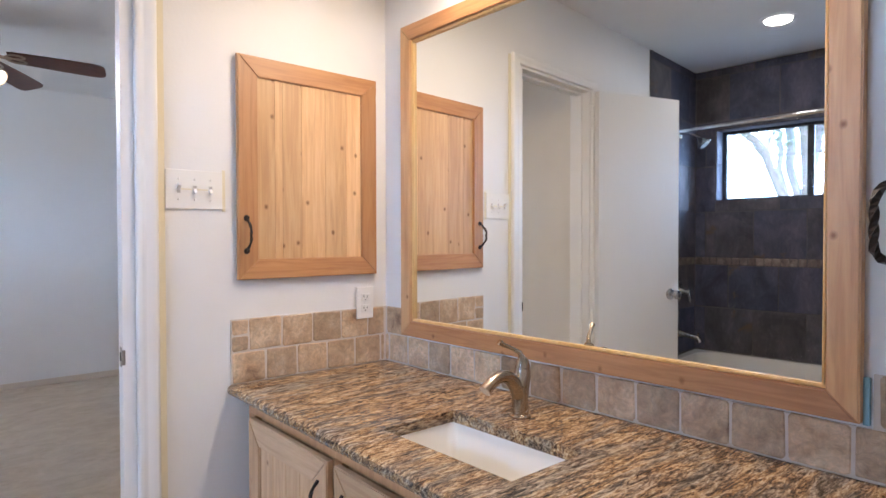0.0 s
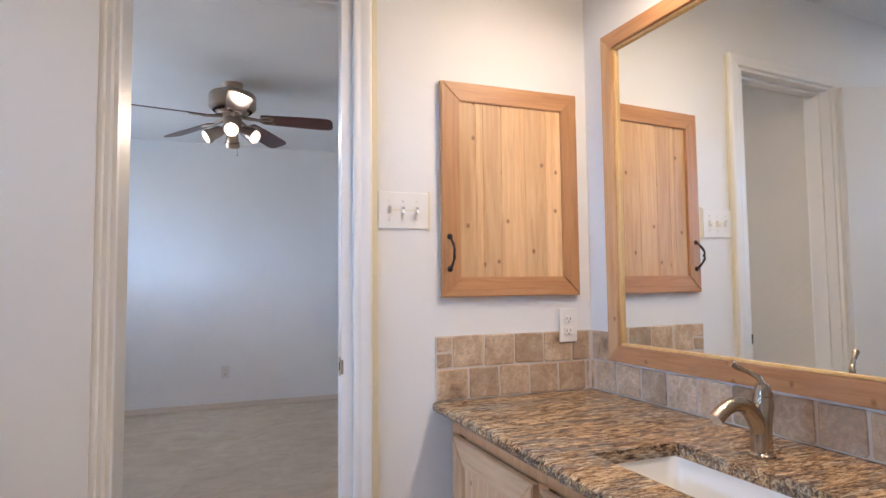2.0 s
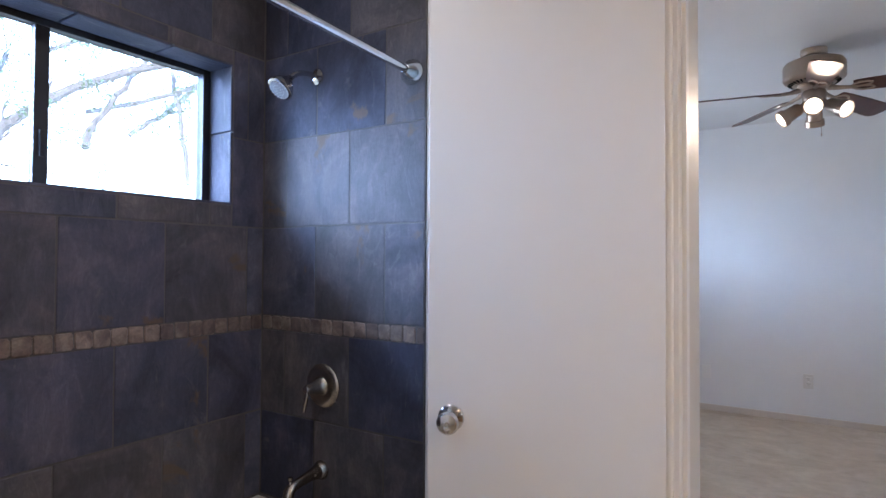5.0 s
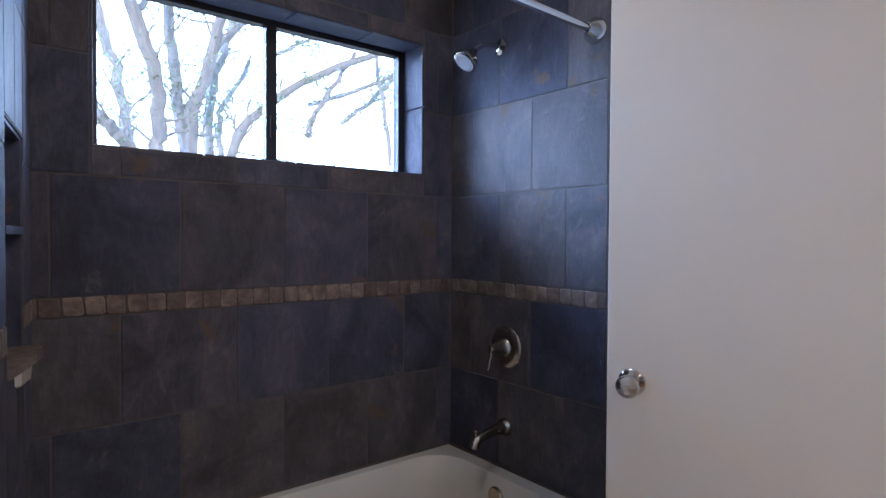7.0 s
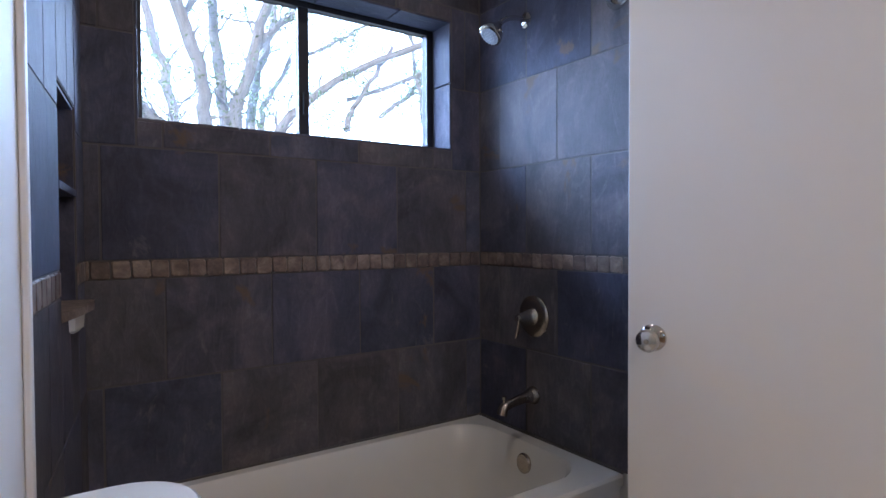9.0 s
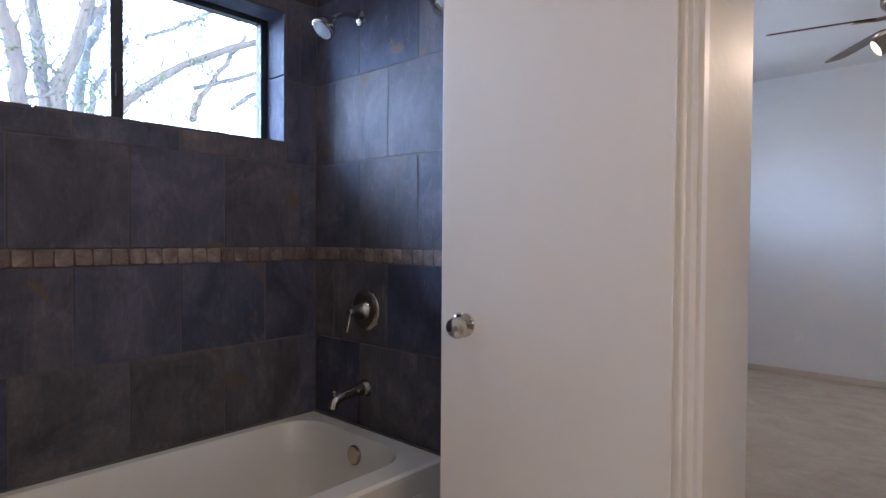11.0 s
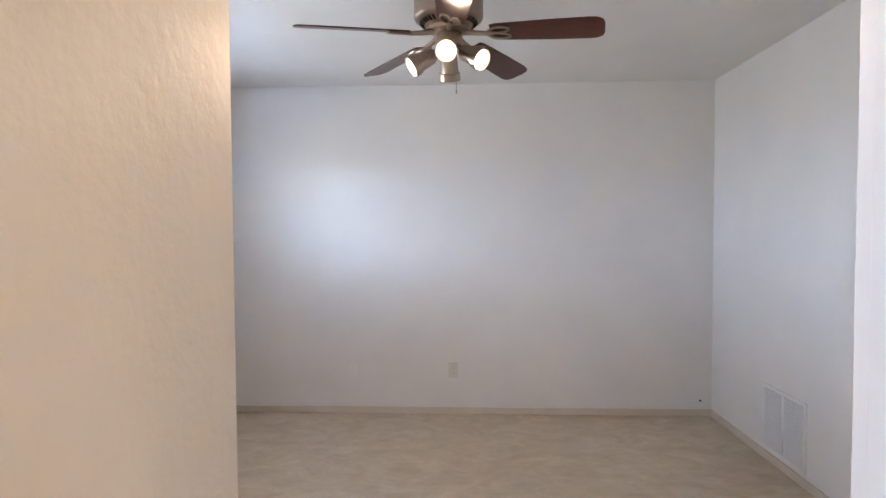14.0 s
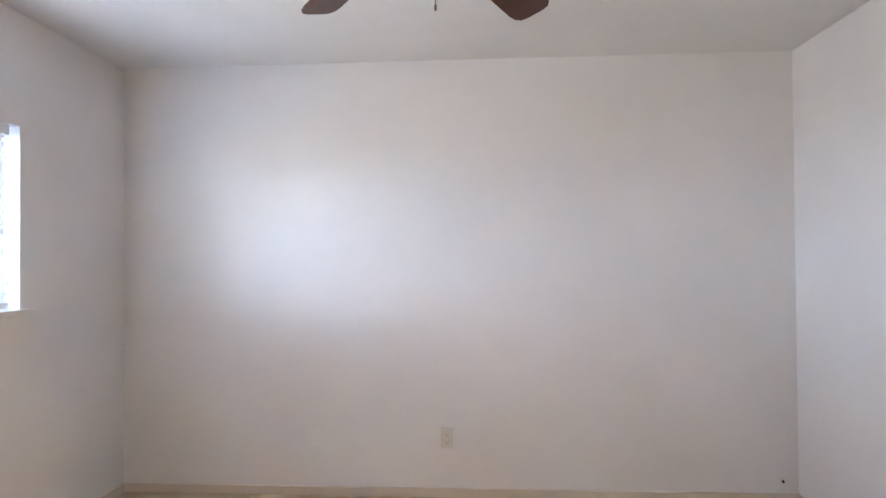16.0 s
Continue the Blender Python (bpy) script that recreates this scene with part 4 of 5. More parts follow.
part("bowl", loft([ring(-1.96, ty + 0.12, -1.74, ty + 0.62, 0.10, 0.0), ring(-1.95, ty + 0.14, -1.75, ty + 0.60, 0.09, 0.12), ring(-2.02, ty + 0.16, -1.68, ty + 0.68, 0.15, 0.30), ring(-2.03, ty + 0.2, -1.67, ty + 0.70, 0.16, 0.38)]), PORCELAIN, toilet, "", True)
part("seat", loft([ring(-2.035, ty + 0.235, -1.665, ty + 0.705, 0.17, 0.382), ring(-2.04, ty + 0.235, -1.66, ty + 0.71, 0.17, 0.395), ring(-2.03, ty + 0.24, -1.67, ty + 0.70, 0.16, 0.405)]), PLASTIC, toilet, "", True)
part("flush_lever", tube([(-2.03, ty + 0.225, 0.66), (-2.03, ty + 0.24, 0.66), (-1.97, ty + 0.245, 0.655)], 0.006), CHROME, toilet)

# ---- ceiling fan ----
fan = thing("ceiling_fan", (*FAN, TOP), "pewter ceiling fan with five mahogany blades and four lit spots", "ceiling fan")
FM = Matrix.Translation((*FAN, 0))
part("canopy", lathe([(0.0, TOP), (0.064, TOP), (0.064, TOP - 0.028), (0.058, TOP - 0.036), (0.04, TOP - 0.040), (0.04, TOP - 0.058), (0.0, TOP - 0.058)], FM, 32), PEWTER, fan, "", True)
motor = part("motor_housing", lathe([(0.0, 2.392), (0.06, 2.391), (0.105, 2.384), (0.138, 2.370), (0.148, 2.354), (0.148, 2.282), (0.143, 2.272), (0.130, 2.264), (0.094, 2.246), (0.0, 2.244)], FM, 48), PEWTER, fan, "", True)
for k in range(36):
    a = 2 * math.pi * k / 36
    c, s = math.cos(a), math.sin(a)
    part("vent_slot", tube([(FAN[0] + 0.124 * c, FAN[1] + 0.124 * s, 2.2600), (FAN[0] + 0.104 * c, FAN[1] + 0.104 * s, 2.2500)], 0.0036, 6), DARK, motor)
part("rotor", lathe([(0.0, 2.246), (0.085, 2.246), (0.09, 2.236), (0.085, 2.224), (0.06, 2.214), (0.0, 2.214)], FM, 36), PEWTER, fan, "", True)
part("switch_housing", lathe([(0.0, 2.214), (0.052, 2.214), (0.058, 2.204), (0.056, 2.165), (0.045, 2.140), (0.022, 2.128), (0.0, 2.126)], FM, 32), PEWTER, fan, "", True)


def blade_bm(a):
    m = FM @ Matrix.Rotation(a, 4, "Z") @ Matrix.Translation((0, 0, 2.216)) @ Matrix.Rotation(radians(3.4), 4, "Y") @ Matrix.Rotation(radians(-15), 4, "X")
    outline = [(0.185, -0.048), (0.21, -0.055), (0.42, -0.066), (0.585, -0.070), (0.620, -0.066), (0.640, -0.052), (0.647, -0.03), (0.647, 0.03), (0.640, 0.052), (0.620, 0.066), (0.585, 0.070), (0.42, 0.066), (0.21, 0.055), (0.185, 0.048)]
    bm = bmesh.new()
    lo = [bm.verts.new(m @ Vector((x, y, -0.003))) for x, y in outline]
    hi = [bm.verts.new(m @ Vector((x, y, 0.003))) for x, y in outline]
    bm.faces.new(lo)
    bm.faces.new(hi)
    for k in range(len(lo)):
        n = (k + 1) % len(lo)
        bm.faces.new((lo[k], lo[n], hi[n], hi[k]))
    return bm, m


for k in range(5):
    a = radians(-14 + 72 * k)
    bm, m = blade_bm(a)
    bl = part("blade", bm, BLADE, fan, "reddish mahogany blade")
    iron = bmesh.new()
    tube([m @ Vector((0.07, 0, 0.008)), m @ Vector((0.12, 0, -0.002)), m @ Vector((0.17, 0, -0.006)), m @ Vector((0.20, 0, -0.006))], [0.016, 0.011, 0.010, 0.008], 8, iron)
    for s in (-1, 1):
        tube(arc(m @ Vector((0.165, 0, -0.007)), m @ Vector((0.20, 0.062 * s, -0.007)), m @ Vector((0.265, 0.030 * s, -0.006)), 8), 0.0055, 6, iron)
        tube(arc(m @ Vector((0.265, 0.030 * s, -0.006)), m @ Vector((0.268, 0.004 * s, -0.006)), m @ Vector((0.20, 0.0, -0.006)), 6), 0.005, 6, iron)
    part("blade_iron", iron, PEWTER, bl, "ornate pewter bracket", True)
for az, tilt, reach in FAN_LAMPS:
    a, b = radians(az), radians(tilt)
    way = Vector((math.cos(a) * math.cos(b), math.sin(a) * math.cos(b), -math.sin(b)))
    o = Vector((*FAN, 2.165)) + way * reach
    lm = along(o, way)
    arm = part("spot_arm", tube([Vector((*FAN, 2.180)) + Vector((way.x, way.y, 0)) * 0.03, o + way * 0.01], [0.010, 0.012]), PEWTER, fan, "", True)
    shell = part("spot_shade", lathe([(0.014, 0), (0.028, 0.007), (0.035, 0.022), (0.039, 0.088), (0.046, 0.092), (0.047, 0.122), (0.0435, 0.123), (0.041, 0.105), (0.033, 0.094), (0.0, 0.094)], lm, 28), PEWTER, fan, "pewter spot shade", True)
    part("bulb_face", lathe([(0.0405, 0.114), (0.035, 0.121), (0.019, 0.127), (0.0, 0.129)], lm, 24), BULB, shell, "glowing reflector bulb", True)
part("pull_chain", tube([(FAN[0] + 0.03, FAN[1] + 0.01, 2.15), (FAN[0] + 0.032, FAN[1] + 0.01, 1.980)], 0.0016, 6), PEWTER, fan)
part("chain_knob", lathe([(0.0, 0), (0.004, 0.003), (0.003, 0.016), (0.0, 0.018)], Matrix.Translation((FAN[0] + 0.032, FAN[1] + 0.01, 1.963)), 10), PEWTER, fan)

# ---- return air grille ----
GY0, GY1, GZ0, GZ1 = 2.765, 3.215, 0.064, 0.452
grille = thing("return_air_grille", (0.65, 2.97, GZ0), "white louvred metal return air grille low on the wall", "air grille")
put = lambda u, w, t: Vector((0.65 - t, u, w))
part("backing", boxes((0.6485, GY0 + 0.01, GZ0 + 0.01, 0.6495, GY1 - 0.01, GZ1 - 0.01)), SLOT, grille)
for side in ("left", "right", "top", "bottom"):
    part("grille_frame", mitred(GY0, GY1, GZ0, GZ1, 0.024, side, 0.0, 0.010, put), TRIM, grille)
ymid = (GY0 + GY1) / 2
part("centre_bar", boxes((0.641, ymid - 0.008, GZ0 + 0.024, 0.648, ymid + 0.008, GZ1 - 0.024), bevel=0.001), TRIM, grille)
for a, b in ((GY0 + 0.024, ymid - 0.008), (ymid + 0.008, GY1 - 0.024)):
    for k in range(27):
        z = GZ0 + 0.030 + 0.0125 * k
        sm = Matrix.Translation((0.6445, 0, z)) @ Matrix.Rotation(radians(-30), 4, "Y")
        part("louvre", boxes((-0.005, a, -0.0006, 0.005, b, 0.0006), m=sm), TRIM, grille)

# ---- bedroom window with blind ----
win2 = thing("window_2", (-3.2, 2.5, BZ0), "white bedroom window behind a slatted blind", "window", kind="structure")
wx = -3.20
part("window_frame", boxes((wx - 0.02, BY0, BZ0, wx + 0.02, BY0 + 0.035, BZ1), (wx - 0.02, BY1 - 0.035, BZ0, wx + 0.02, BY1, BZ1), (wx - 0.02, BY0 + 0.035, BZ0, wx + 0.02, BY1 - 0.035, BZ0 + 0.035), (wx - 0.02, BY0 + 0.035, BZ1 - 0.035, wx + 0.02, BY1 - 0.035, BZ1), bevel=0.003), TRIM, win2)
p = part("pane", boxes((wx - 0.003, BY0 + 0.035, BZ0 + 0.035, wx + 0.003, BY1 - 0.035, BZ1 - 0.035)), GLASS, win2)
p.visible_shadow = False
part("window_sill", boxes((-3.18, BY0 - 0.001, BZ0 - 0.016, -3.105, BY1 + 0.001, BZ0 + 0.006), (-3.105, BY0 - 0.06, BZ0 - 0.016, -3.062, BY1 + 0.06, BZ0 + 0.006), bevel=0.003), TRIM, win2)
part("sill_apron", boxes((-3.105, BY0 - 0.03, BZ0 - 0.078, -3.094, BY1 + 0.03, BZ0 - 0.016), bevel=0.003), TRIM, win2)
blind = thing("window_blind", (-3.14, 2.5, BZ1), "white horizontal slat blind, lowered with open slats", "blind")
part("head_rail", boxes((-3.165, BY0 + 0.008, BZ1 - 0.05, -3.112, BY1 - 0.05, BZ1 - 0.002), bevel=0.003), SLAT, blind)
part("bottom_rail", boxes((-3.162, BY0 + 0.008, BZ0 + 0.022, -3.115, BY1 - 0.05, BZ0 + 0.040), bevel=0.003), SLAT, blind)
for k in range(17):
    z = BZ0 + 0.072 + 0.0422 * k
    sm = Matrix.Translation((-3.138, 0, z)) @ Matrix.Rotation(radians(-19), 4, "Y")
    part("slat", boxes((-0.026, BY0 + 0.008, -0.0014, 0.026, BY1 - 0.05, 0.0014), m=sm), SLAT, blind)
for y in (BY0 + 0.2, (BY0 + BY1) / 2, BY1 - 0.155):
    for dy in (-0.008, 0.008):
        part("ladder_cord", boxes(*[(-3.1140, y + dy - 0.003, BZ0 + 0.083 + 0.0422 * k, -3.1095, y + dy + 0.003, BZ0 + 0.083 + 0.0422 * k + 0.018) for k in range(16)]), DARK, blind)
part("tilt_wand", tube([(-3.106, BY1 - 0.105, BZ1 - 0.05), (-3.104, BY1 - 0.105, BZ0 + 0.36)], 0.004, 8), PLASTIC, blind)

# ---- outside: ground, tree ----
bm = bmesh.new()
for x0, y0, x1, y1 in ((-900, -900, 900, 900),):
    bm.faces.new([bm.verts.new(v) for v in ((x0, y0, -0.35), (x1, y0, -0.35), (x1, y1, -0.35), (x0, y1, -0.35))])
structure("ground", bm, EARTH, "dry bare ground outside")
bm = bmesh.new()
bm.faces.new([bm.verts.new(v) for v in ((-60, -90, -0.35), (-60, 90, -0.35), (-60, 90, 60), (-60, -90, 60))])
structure("backdrop", bm, glowing("bright_hazy_sky", (0.42, 0.645, 1.0), 46.0), "bright hazy sky beyond the yard")
# unseen slab, added with a deep overhang to keep high sky light out
structure("roof_eave", boxes((-4.15, -3.0, 2.56, 1.0, 4.6, 2.68)), STUCCO, "unseen roof slab that blocks the high sky")

rng = random.Random(4)


def tree(base, limbs, seed):
    """Limbs rise from the fork of the trunk through a bend to their end, and fork into twigs with leaves."""
    r = random.Random(seed)
    t = thing("shade_tree", base, "big many-limbed tree with sparse small leaves outside", "tree")
    twigs, leaves = bmesh.new(), bmesh.new()
    fork = Vector(base) + Vector((0, 0.05, 1.2))

    def leaf(p, size):
        u = Vector((r.gauss(0, 1), r.gauss(0, 1), r.gauss(0, 1))).normalized()
        v = u.orthogonal().normalized()
        leaves.faces.new([leaves.verts.new(p + q) for q in (u * size, v * size * 0.5, -u * size, -v * size * 0.5)])

    def twig(p, way, length, radius, level):
        pts, rad = [p.copy()], [radius]
        for k in range(6):
            way = (way + Vector((r.gauss(0, 0.10), r.gauss(0, 0.20), r.gauss(0, 0.16)))).normalized()
            p = p + way * length / 6
            pts.append(p.copy())
            rad.append(radius * (1 - 0.75 * (k + 1) / 6))
            if level < 2 and k in (1, 3, 4) and r.random() < 0.75:
                side = (way + Vector((r.gauss(0, 0.4), r.gauss(0, 0.8), r.gauss(0, 0.6)))).normalized()
                twig(p, side, length * r.uniform(0.4, 0.7), rad[-1] * 0.7, level + 1)
            if k > 1:
                for _ in range(r.choice((0, 0, 1, 2, 4))):
                    leaf(p + Vector((r.gauss(0, 0.09), r.gauss(0, 0.10), r.gauss(0, 0.09))), r.uniform(0.014, 0.034))
        tube(pts, rad, 5, twigs)

    part("trunk", tube([Vector(base), Vector(base) + Vector((0.02, 0.03, 0.6)), fork + Vector((0, 0, 0.15))], [0.46, 0.38, 0.40], 18), BARK, t, "", True)
    for rooted, depth, (y0, z0), (y1, z1), (y2, z2), r0, r1, twiggy in limbs:
        a, b, c = Vector((base[0] + depth * 0.3, y0, z0)), Vector((base[0] + depth * 0.7, y1, z1)), Vector((base[0] + depth, y2, z2))
        stem = [fork + (a - fork) * u + Vector((0, 0.10 * math.sin(3 * u), 0)) * (1 - u) for u in (0.0, 0.35, 0.7)] if rooted else []
        b2 = b * 2 - (a + c) / 2
        pts = stem + arc(a, b2, c, 10)
        pts.append(c + (c - b) * 0.55 + Vector((0, r.gauss(0, 0.1), 0)))
        pts = [p + Vector((r.gauss(0, 0.02), r.gauss(0, 0.018), r.gauss(0, 0.01))) for p in pts]
        n = len(pts) - 1
        rad = [(r0 + (r1 - r0) * (k / n)) * r.uniform(0.93, 1.08) for k in range(n + 1)]
        part("limb", tube(pts, rad, 9), BARK, t, "", True)
        for k in range(3, n + 1):
            for _ in range(twiggy if r.random() < 0.8 else 0):
                ahead = (pts[k] - pts[k - 1]).normalized()
                way = (ahead + Vector((r.gauss(0, 0.4), r.gauss(0, 0.7), r.gauss(0, 0.5)))).normalized()
                twig(pts[k], way, r.uniform(0.35, 0.95), max(0.010, rad[k] * 0.28), 0)
    part("twigs", twigs, BARK, t, "", True)
    part("crown", leaves, LEAF, t, "sparse grey-green leaves")


tree((-9.0, 0.40, -0.35), (
    (True, 0.3, (-0.20, 2.30), (-0.42, 2.52), (-0.70, 2.76), 0.085, 0.060, 1),
    (True, -0.3, (-0.18, 2.33), (-0.24, 3.12), (-0.50, 4.15), 0.075, 0.055, 1),
    (True, 0.4, (0.12, 2.32), (0.06, 3.07), (-0.33, 4.20), 0.088, 0.075, 1),
    (False, 0.4, (-0.12, 3.90), (0.07, 4.15), (0.20, 4.45), 0.045, 0.035, 1),
    (True, 0.0, (0.50, 2.32), (0.38, 3.11), (0.25, 4.25), 0.090, 0.062, 1),
    (True, 0.2, (0.52, 2.50), (0.63, 3.08), (0.95, 4.25), 0.080, 0.070, 1),
    (False, 0.2, (0.78, 3.62), (1.05, 3.95), (1.40, 4.24), 0.055, 0.040, 1),
    (True, -0.4, (0.80, 2.34), (0.90, 3.31), (1.18, 4.12), 0.070, 0.060, 1),
    (True, -0.6, (0.99, 2.36), (1.05, 2.94), (1.42, 3.53), 0.050, 0.032, 2),
    (True, 0.5, (0.99, 2.36), (1.88, 3.34), (3.84, 4.30), 0.072, 0.045, 2),
    (False, 0.6, (2.86, 4.00), (2.25, 3.22), (1.94, 2.80), 0.032, 0.045, 1),
    (False, 0.3, (3.18, 4.40), (3.27, 3.66), (3.34, 2.80), 0.026, 0.036, 1),
    (False, 0.2, (2.15, 3.16), (3.01, 3.51), (3.86, 4.02), 0.034, 0.030, 2),
    (False, -0.2, (2.75, 2.98), (3.32, 3.42), (3.92, 4.00), 0.036, 0.045, 2),
    (False, -0.5, (1.60, 3.75), (2.06, 4.05), (2.56, 4.40), 0.028, 0.022, 2)), 11)

# ---- slate tiles and backsplash, piece by piece ----
MESHES = {}


def piece(name, w, h, depth, material, seed):
    """A tile of w by h that faces -y, with slightly uneven edges, centred on its back."""
    key = (name, round(w, 3), round(h, 3), seed)
    if key in MESHES:
        return MESHES[key]
    r = random.Random(repr(key))
    j = lambda s: r.uniform(-s, s)
    e = 0.0012 if material is SLATE else 0.0022
    c = 0.002 if material is SLATE else 0.005
    a, b = w / 2, h / 2
    rim = [(-a + c, -b), (a - c, -b), (a, -b + c), (a, b - c), (a - c, b), (-a + c, b), (-a, b - c), (-a, -b + c)]
    rim = [(x + j(e), z + j(e)) for x, z in rim]
    bm = bmesh.new()
    back = [bm.verts.new((x, 0, z)) for x, z in rim]
    mid = [bm.verts.new((x, -depth * 0.7, z)) for x, z in rim]
    front = [bm.verts.new((x * (1 - 0.0025 / a), -depth + j(0.0006), z * (1 - 0.0025 / b))) for x, z in rim]
    for p, q in ((back, mid), (mid, front)):
        for k in range(8):
            n = (k + 1) % 8
            bm.faces.new((p[k], p[n], q[n], q[k]))
    bm.faces.new(front)
    MESHES[key] = mesh_of(name, bm, material)
    return MESHES[key]


def lay(wall, name, material, put, u0, u1, z0, z1, joint, depth):
    """One tile between the joints, laid on a wall by put(u, z)."""
    w, h = u1 - u0 - joint, z1 - z0 - joint
    if w < 0.012 or h < 0.012:
        return
    ob = new(name, piece(name, w, h, depth, material, rng.randrange(3)))
    ob.parent = wall
    ob.matrix_parent_inverse = wall.matrix_basis.inverted()
    ob.matrix_basis = put((u0 + u1) / 2, (z0 + z1) / 2)


def course(wall, name, material, put, u0, u1, z0, z1, first, pitch, joint, depth, gaps=()):
    """A row of tiles from u0 to u1 with joints at first + n * pitch, cut round the gaps (a0, a1, b0, b1)."""
    k = math.floor((u0 - first) / pitch)
    while first + k * pitch < u1 - 1e-6:
        a, b = max(u0, first + k * pitch), min(u1, first + (k + 1) * pitch)
        k += 1
        rest = [(a, b, z0, z1)]
        for g0, g1, h0, h1 in gaps:
            cut = []
            for p, q, r, s in rest:
                if q <= g0 + 1e-4 or p >= g1 - 1e-4 or s <= h0 + 1e-4 or r >= h1 - 1e-4:
                    cut.append((p, q, r, s))
                    continue
                if p < g0:
                    cut.append((p, g0, r, s))
                if q > g1:
                    cut.append((g1, q, r, s))
                p2, q2 = max(p, g0), min(q, g1)
                if r < h0:
                    cut.append((p2, q2, r, h0))
                if s > h1:
                    cut.append((p2, q2, h1, s))
            rest = cut
        for p, q, r, s in rest:
            lay(wall, name, material, put, p, q, r, s, joint, depth)


ROWS = ((RIM + 0.004, 0.700), (0.700, 1.011), (1.065, 1.400), (1.400, 1.730), (1.730, 2.055), (2.055, 2.385), (2.385, TOP - 0.002))
SHIFT = (-0.41, -0.245, -0.41, -0.245, -0.41, -0.245, -0.41)
face_x = lambda u, z: Matrix.Translation((-3.04, u, z)) @ Matrix.Rotation(radians(90), 4, "Z")
face_y = lambda u, z: Matrix.Translation((u, 0, z))
ANGLE = math.atan(-0.128) + math.pi
face_end = lambda u, z: Matrix.Translation((u, end_y(u), z)) @ Matrix.Rotation(ANGLE, 4, "Z")
grout = structure("trim_shower_grout", boxes((-3.04, -0.0078, RIM, -2.268, -0.0005, TOP - 0.001)), GROUT, "grout bed of the shower wall")
structure("trim_window_grout", boxes((-3.0396, -1.46, RIM, -3.0322, -0.0085, WZ0), (-3.0396, -1.46, WZ1, -3.0322, -0.0085, TOP - 0.001), (-3.0396, -1.46, WZ0, -3.0322, WY0, WZ1), (-3.0396, WY1, WZ0, -3.0322, -0.0085, WZ1)), GROUT, "grout bed of the window wall")
grout_end = structure("trim_alcove_grout", askew(boxes((-3.04, 0.0005, RIM, NX0, 0.0078, TOP - 0.001), (NX1, 0.0005, RIM, -2.21, 0.0078, TOP - 0.001), (NX0, 0.0005, RIM, NX1, 0.0078, NZ0), (NX0, 0.0005, NZ1, NX1, 0.0078, TOP - 0.001))), GROUT, "grout bed of the foot wall")
structure("trim_niche", askew(boxes((NX0, -0.108, NZ0, NX1, -0.104, NZ1), (NX0 + 0.0005, -0.104, NZ0, NX0 + 0.006, 0.004, NZ1), (NX1 - 0.006, -0.104, NZ0, NX1 - 0.0005, 0.004, NZ1), (NX0 + 0.006, -0.104, NZ1 - 0.007, NX1 - 0.006, 0.004, NZ1 - 0.0005), (NX0 + 0.006, -0.104, 1.235, NX1 - 0.006, 0.010, 1.252))), SLATE, "slate-lined niche with a shelf")
structure("trim_tile_edge", askew(boxes((-2.21, 0.0005, 0, -2.19, 0.012, TOP - 0.001), bevel=0.003)), TRIM, "white edge strip beside the tile")
for (z0, z1), s in zip(ROWS, SHIFT):
    course(wall_window, "slate_tile", SLATE, face_x, end_y(-3.03), -0.0095, z0, z1, s, 0.325, 0.0032, 0.0095, ((WY0, WY1, WZ0, WZ1),))
    course(wall_door, "slate_tile", SLATE, face_y, -3.0295, -2.268, z0, z1, -2.43 if s == -0.41 else -2.587, 0.318, 0.0032, 0.0095)
    course(wall_alcove, "slate_tile", SLATE, face_end, -3.0295, -2.212, z0, z1, -2.54 if s == -0.41 else -2.70, 0.32, 0.0032, 0.0095, ((NX0, NX1, NZ0, NZ1),))
course(wall_window, "border_tile", BAND, face_x, end_y(-3.03), -0.0095, 1.011, 1.065, -0.01, 0.052, 0.0022, 0.011)
course(wall_door, "border_tile", BAND, face_y, -3.0295, -2.268, 1.011, 1.065, -2.30, 0.052, 0.0022, 0.011)
course(wall_alcove, "border_tile", BAND, face_end, -3.0295, -2.212, 1.011, 1.065, -2.30, 0.052, 0.0022, 0.011, ((NX0, NX1, NZ0, NZ1),))
face_niche = lambda u, z: Matrix.Translation((u, end_y(u) - 0.104, z)) @ Matrix.Rotation(math.pi - math.atan(0.128), 4, "Z")
course(wall_alcove, "border_tile", BAND, face_niche, NX0 + 0.007, NX1 - 0.007, 1.011, 1.065, -2.30, 0.052, 0.0022, 0.006)
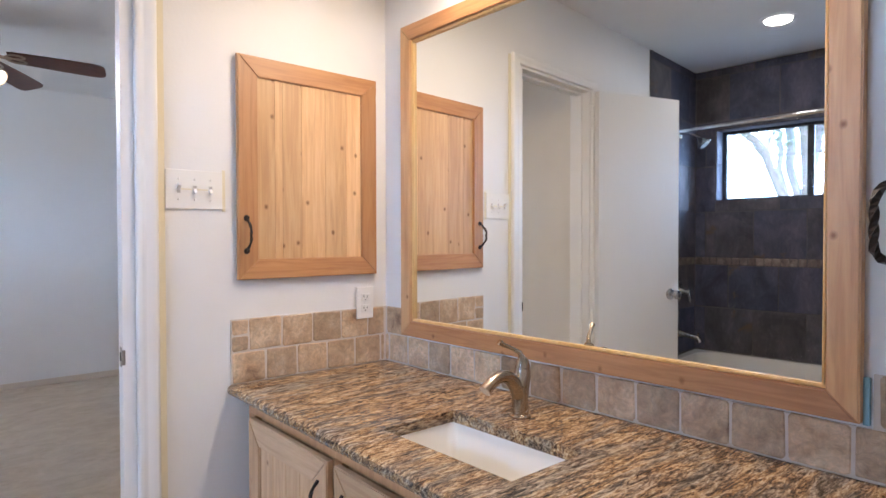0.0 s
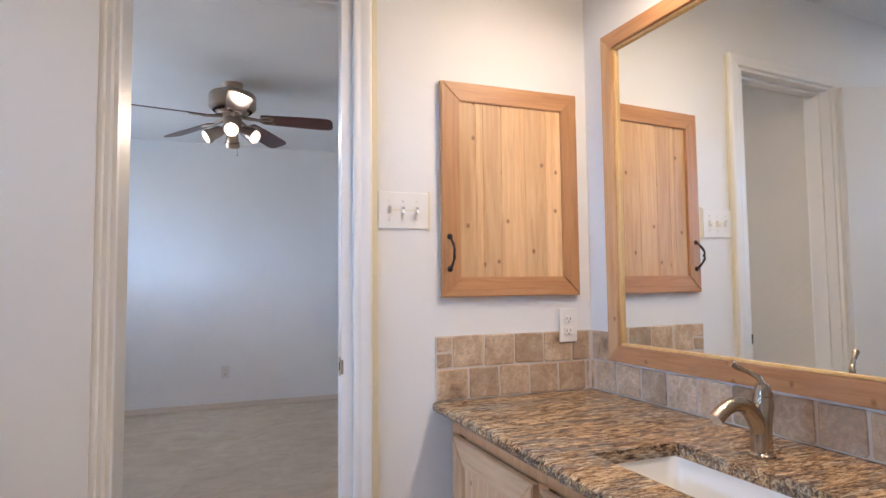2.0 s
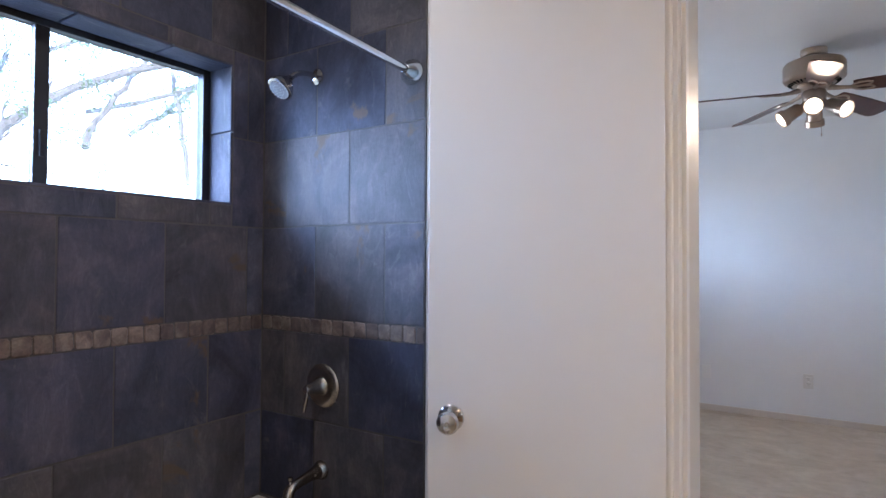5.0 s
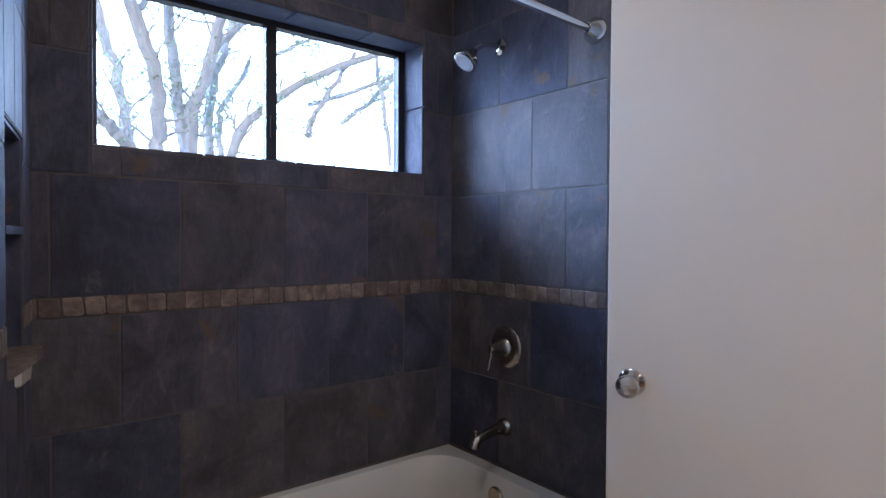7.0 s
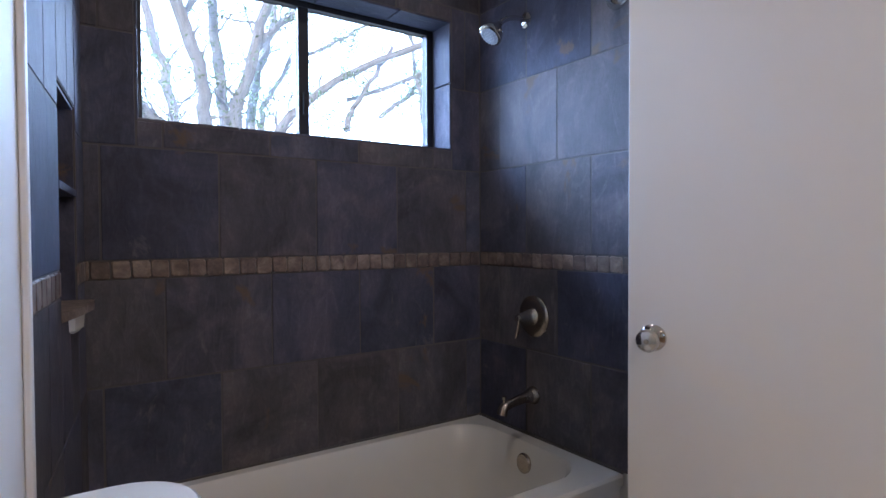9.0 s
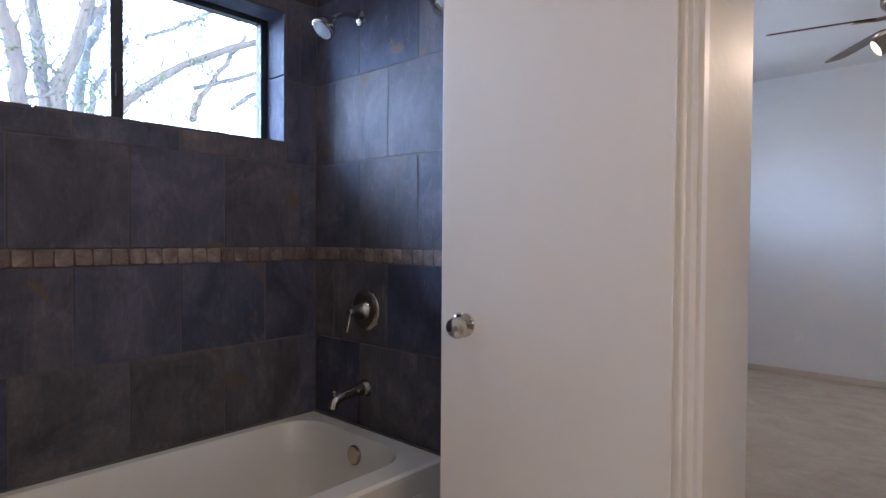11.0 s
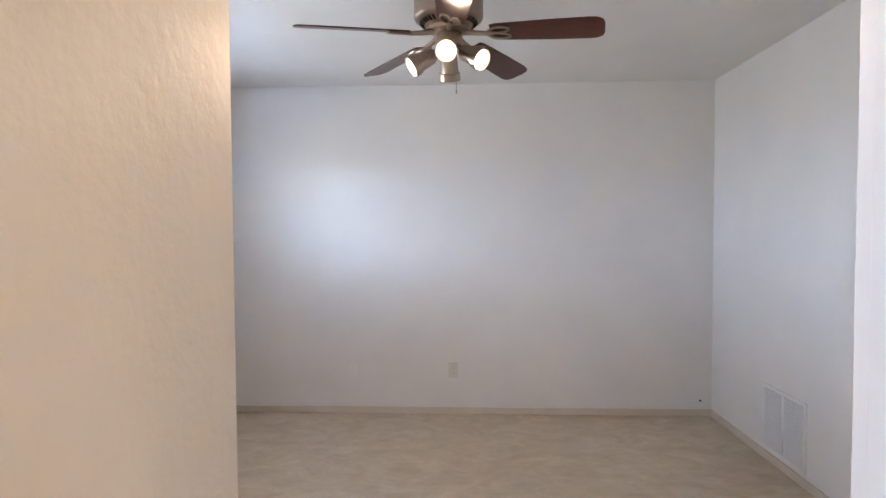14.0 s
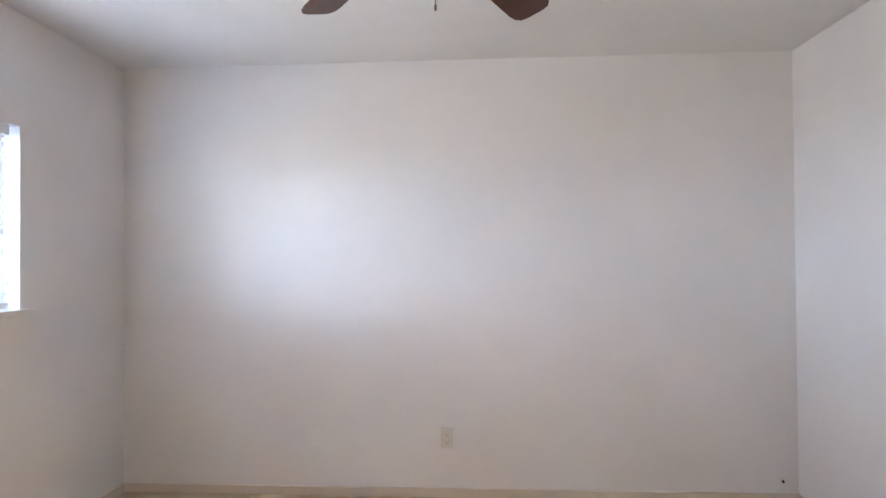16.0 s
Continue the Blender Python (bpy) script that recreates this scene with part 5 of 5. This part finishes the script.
# tiles in the window reveal
for y, sgn in ((WY1, 1), (WY0, -1)):
    m = lambda u, z, y=y, sgn=sgn: Matrix.Translation((u, y, z)) @ Matrix.Rotation(0 if sgn > 0 else math.pi, 4, "Z")
    for z0, z1 in ((WZ0, 1.75), (1.75, WZ1)):
        lay(wall_window, "slate_tile", SLATE, m, -3.155, -3.031, z0, z1, 0.004, 0.008)
for k, turnx in ((0, 90), (1, -90)):
    y = WY0
    while y < WY1 - 0.01:
        y2 = min(y + 0.30, WY1)
        m = lambda u, z, k=k, turnx=turnx, y=y, y2=y2: Matrix.Translation((u, (y + y2) / 2, WZ0 if k == 1 else WZ1)) @ Matrix.Rotation(radians(turnx), 4, "X")
        lay(wall_window, "slate_tile", SLATE, m, -3.155, -3.031, y, y2, 0.004, 0.008)
        y = y2
# travertine backsplash
bed = structure("trim_splash_bed", boxes((-0.588, -0.0062, CZ + 0.001, -0.001, -0.0008, 0.953), (-0.0062, -1.90, CZ + 0.001, -0.0008, -0.0062, 0.850), (-0.0062, MY1, 0.850, -0.0008, -0.0062, 0.953), (-0.0062, -1.90, 0.850, -0.0008, MY0 - 0.016, 0.953), shear=0), PALE_GROUT, "pale grout bed of the backsplash")
for v in bed.data.vertices:
    if v.co.x > -0.01:
        v.co.x -= SHEAR * v.co.y
course(wall_door, "travertine_tile", TRAVERTINE, face_y, -0.587, -0.012, CZ + 0.002, 0.850, -0.587, 0.1115, 0.0050, 0.0085)
course(wall_door, "travertine_tile", TRAVERTINE, face_y, -0.531, -0.012, 0.850, 0.954, -0.531, 0.1115, 0.0050, 0.0085)
for z0, z1 in ((0.850, 0.902), (0.902, 0.954)):
    lay(wall_door, "travertine_tile", TRAVERTINE, face_y, -0.587, -0.531, z0, z1, 0.0050, 0.0085)
SA = math.atan(SHEAR) - radians(90)
face_m = lambda u, z: Matrix.Translation((-SHEAR * u, u, z)) @ Matrix.Rotation(SA, 4, "Z")
course(wall_mirror, "travertine_tile", TRAVERTINE, face_m, -1.90, -0.004, CZ + 0.002, 0.852, -0.028, 0.1108, 0.0060, 0.0085)
course(wall_mirror, "travertine_tile", TRAVERTINE, face_m, MY1 + 0.002, -0.004, 0.852, 0.954, -0.013, 0.1108, 0.0060, 0.0085)
course(wall_mirror, "travertine_tile", TRAVERTINE, face_m, -1.90, MY0 - 0.018, 0.852, 0.954, -1.508, 0.1108, 0.0060, 0.0085)
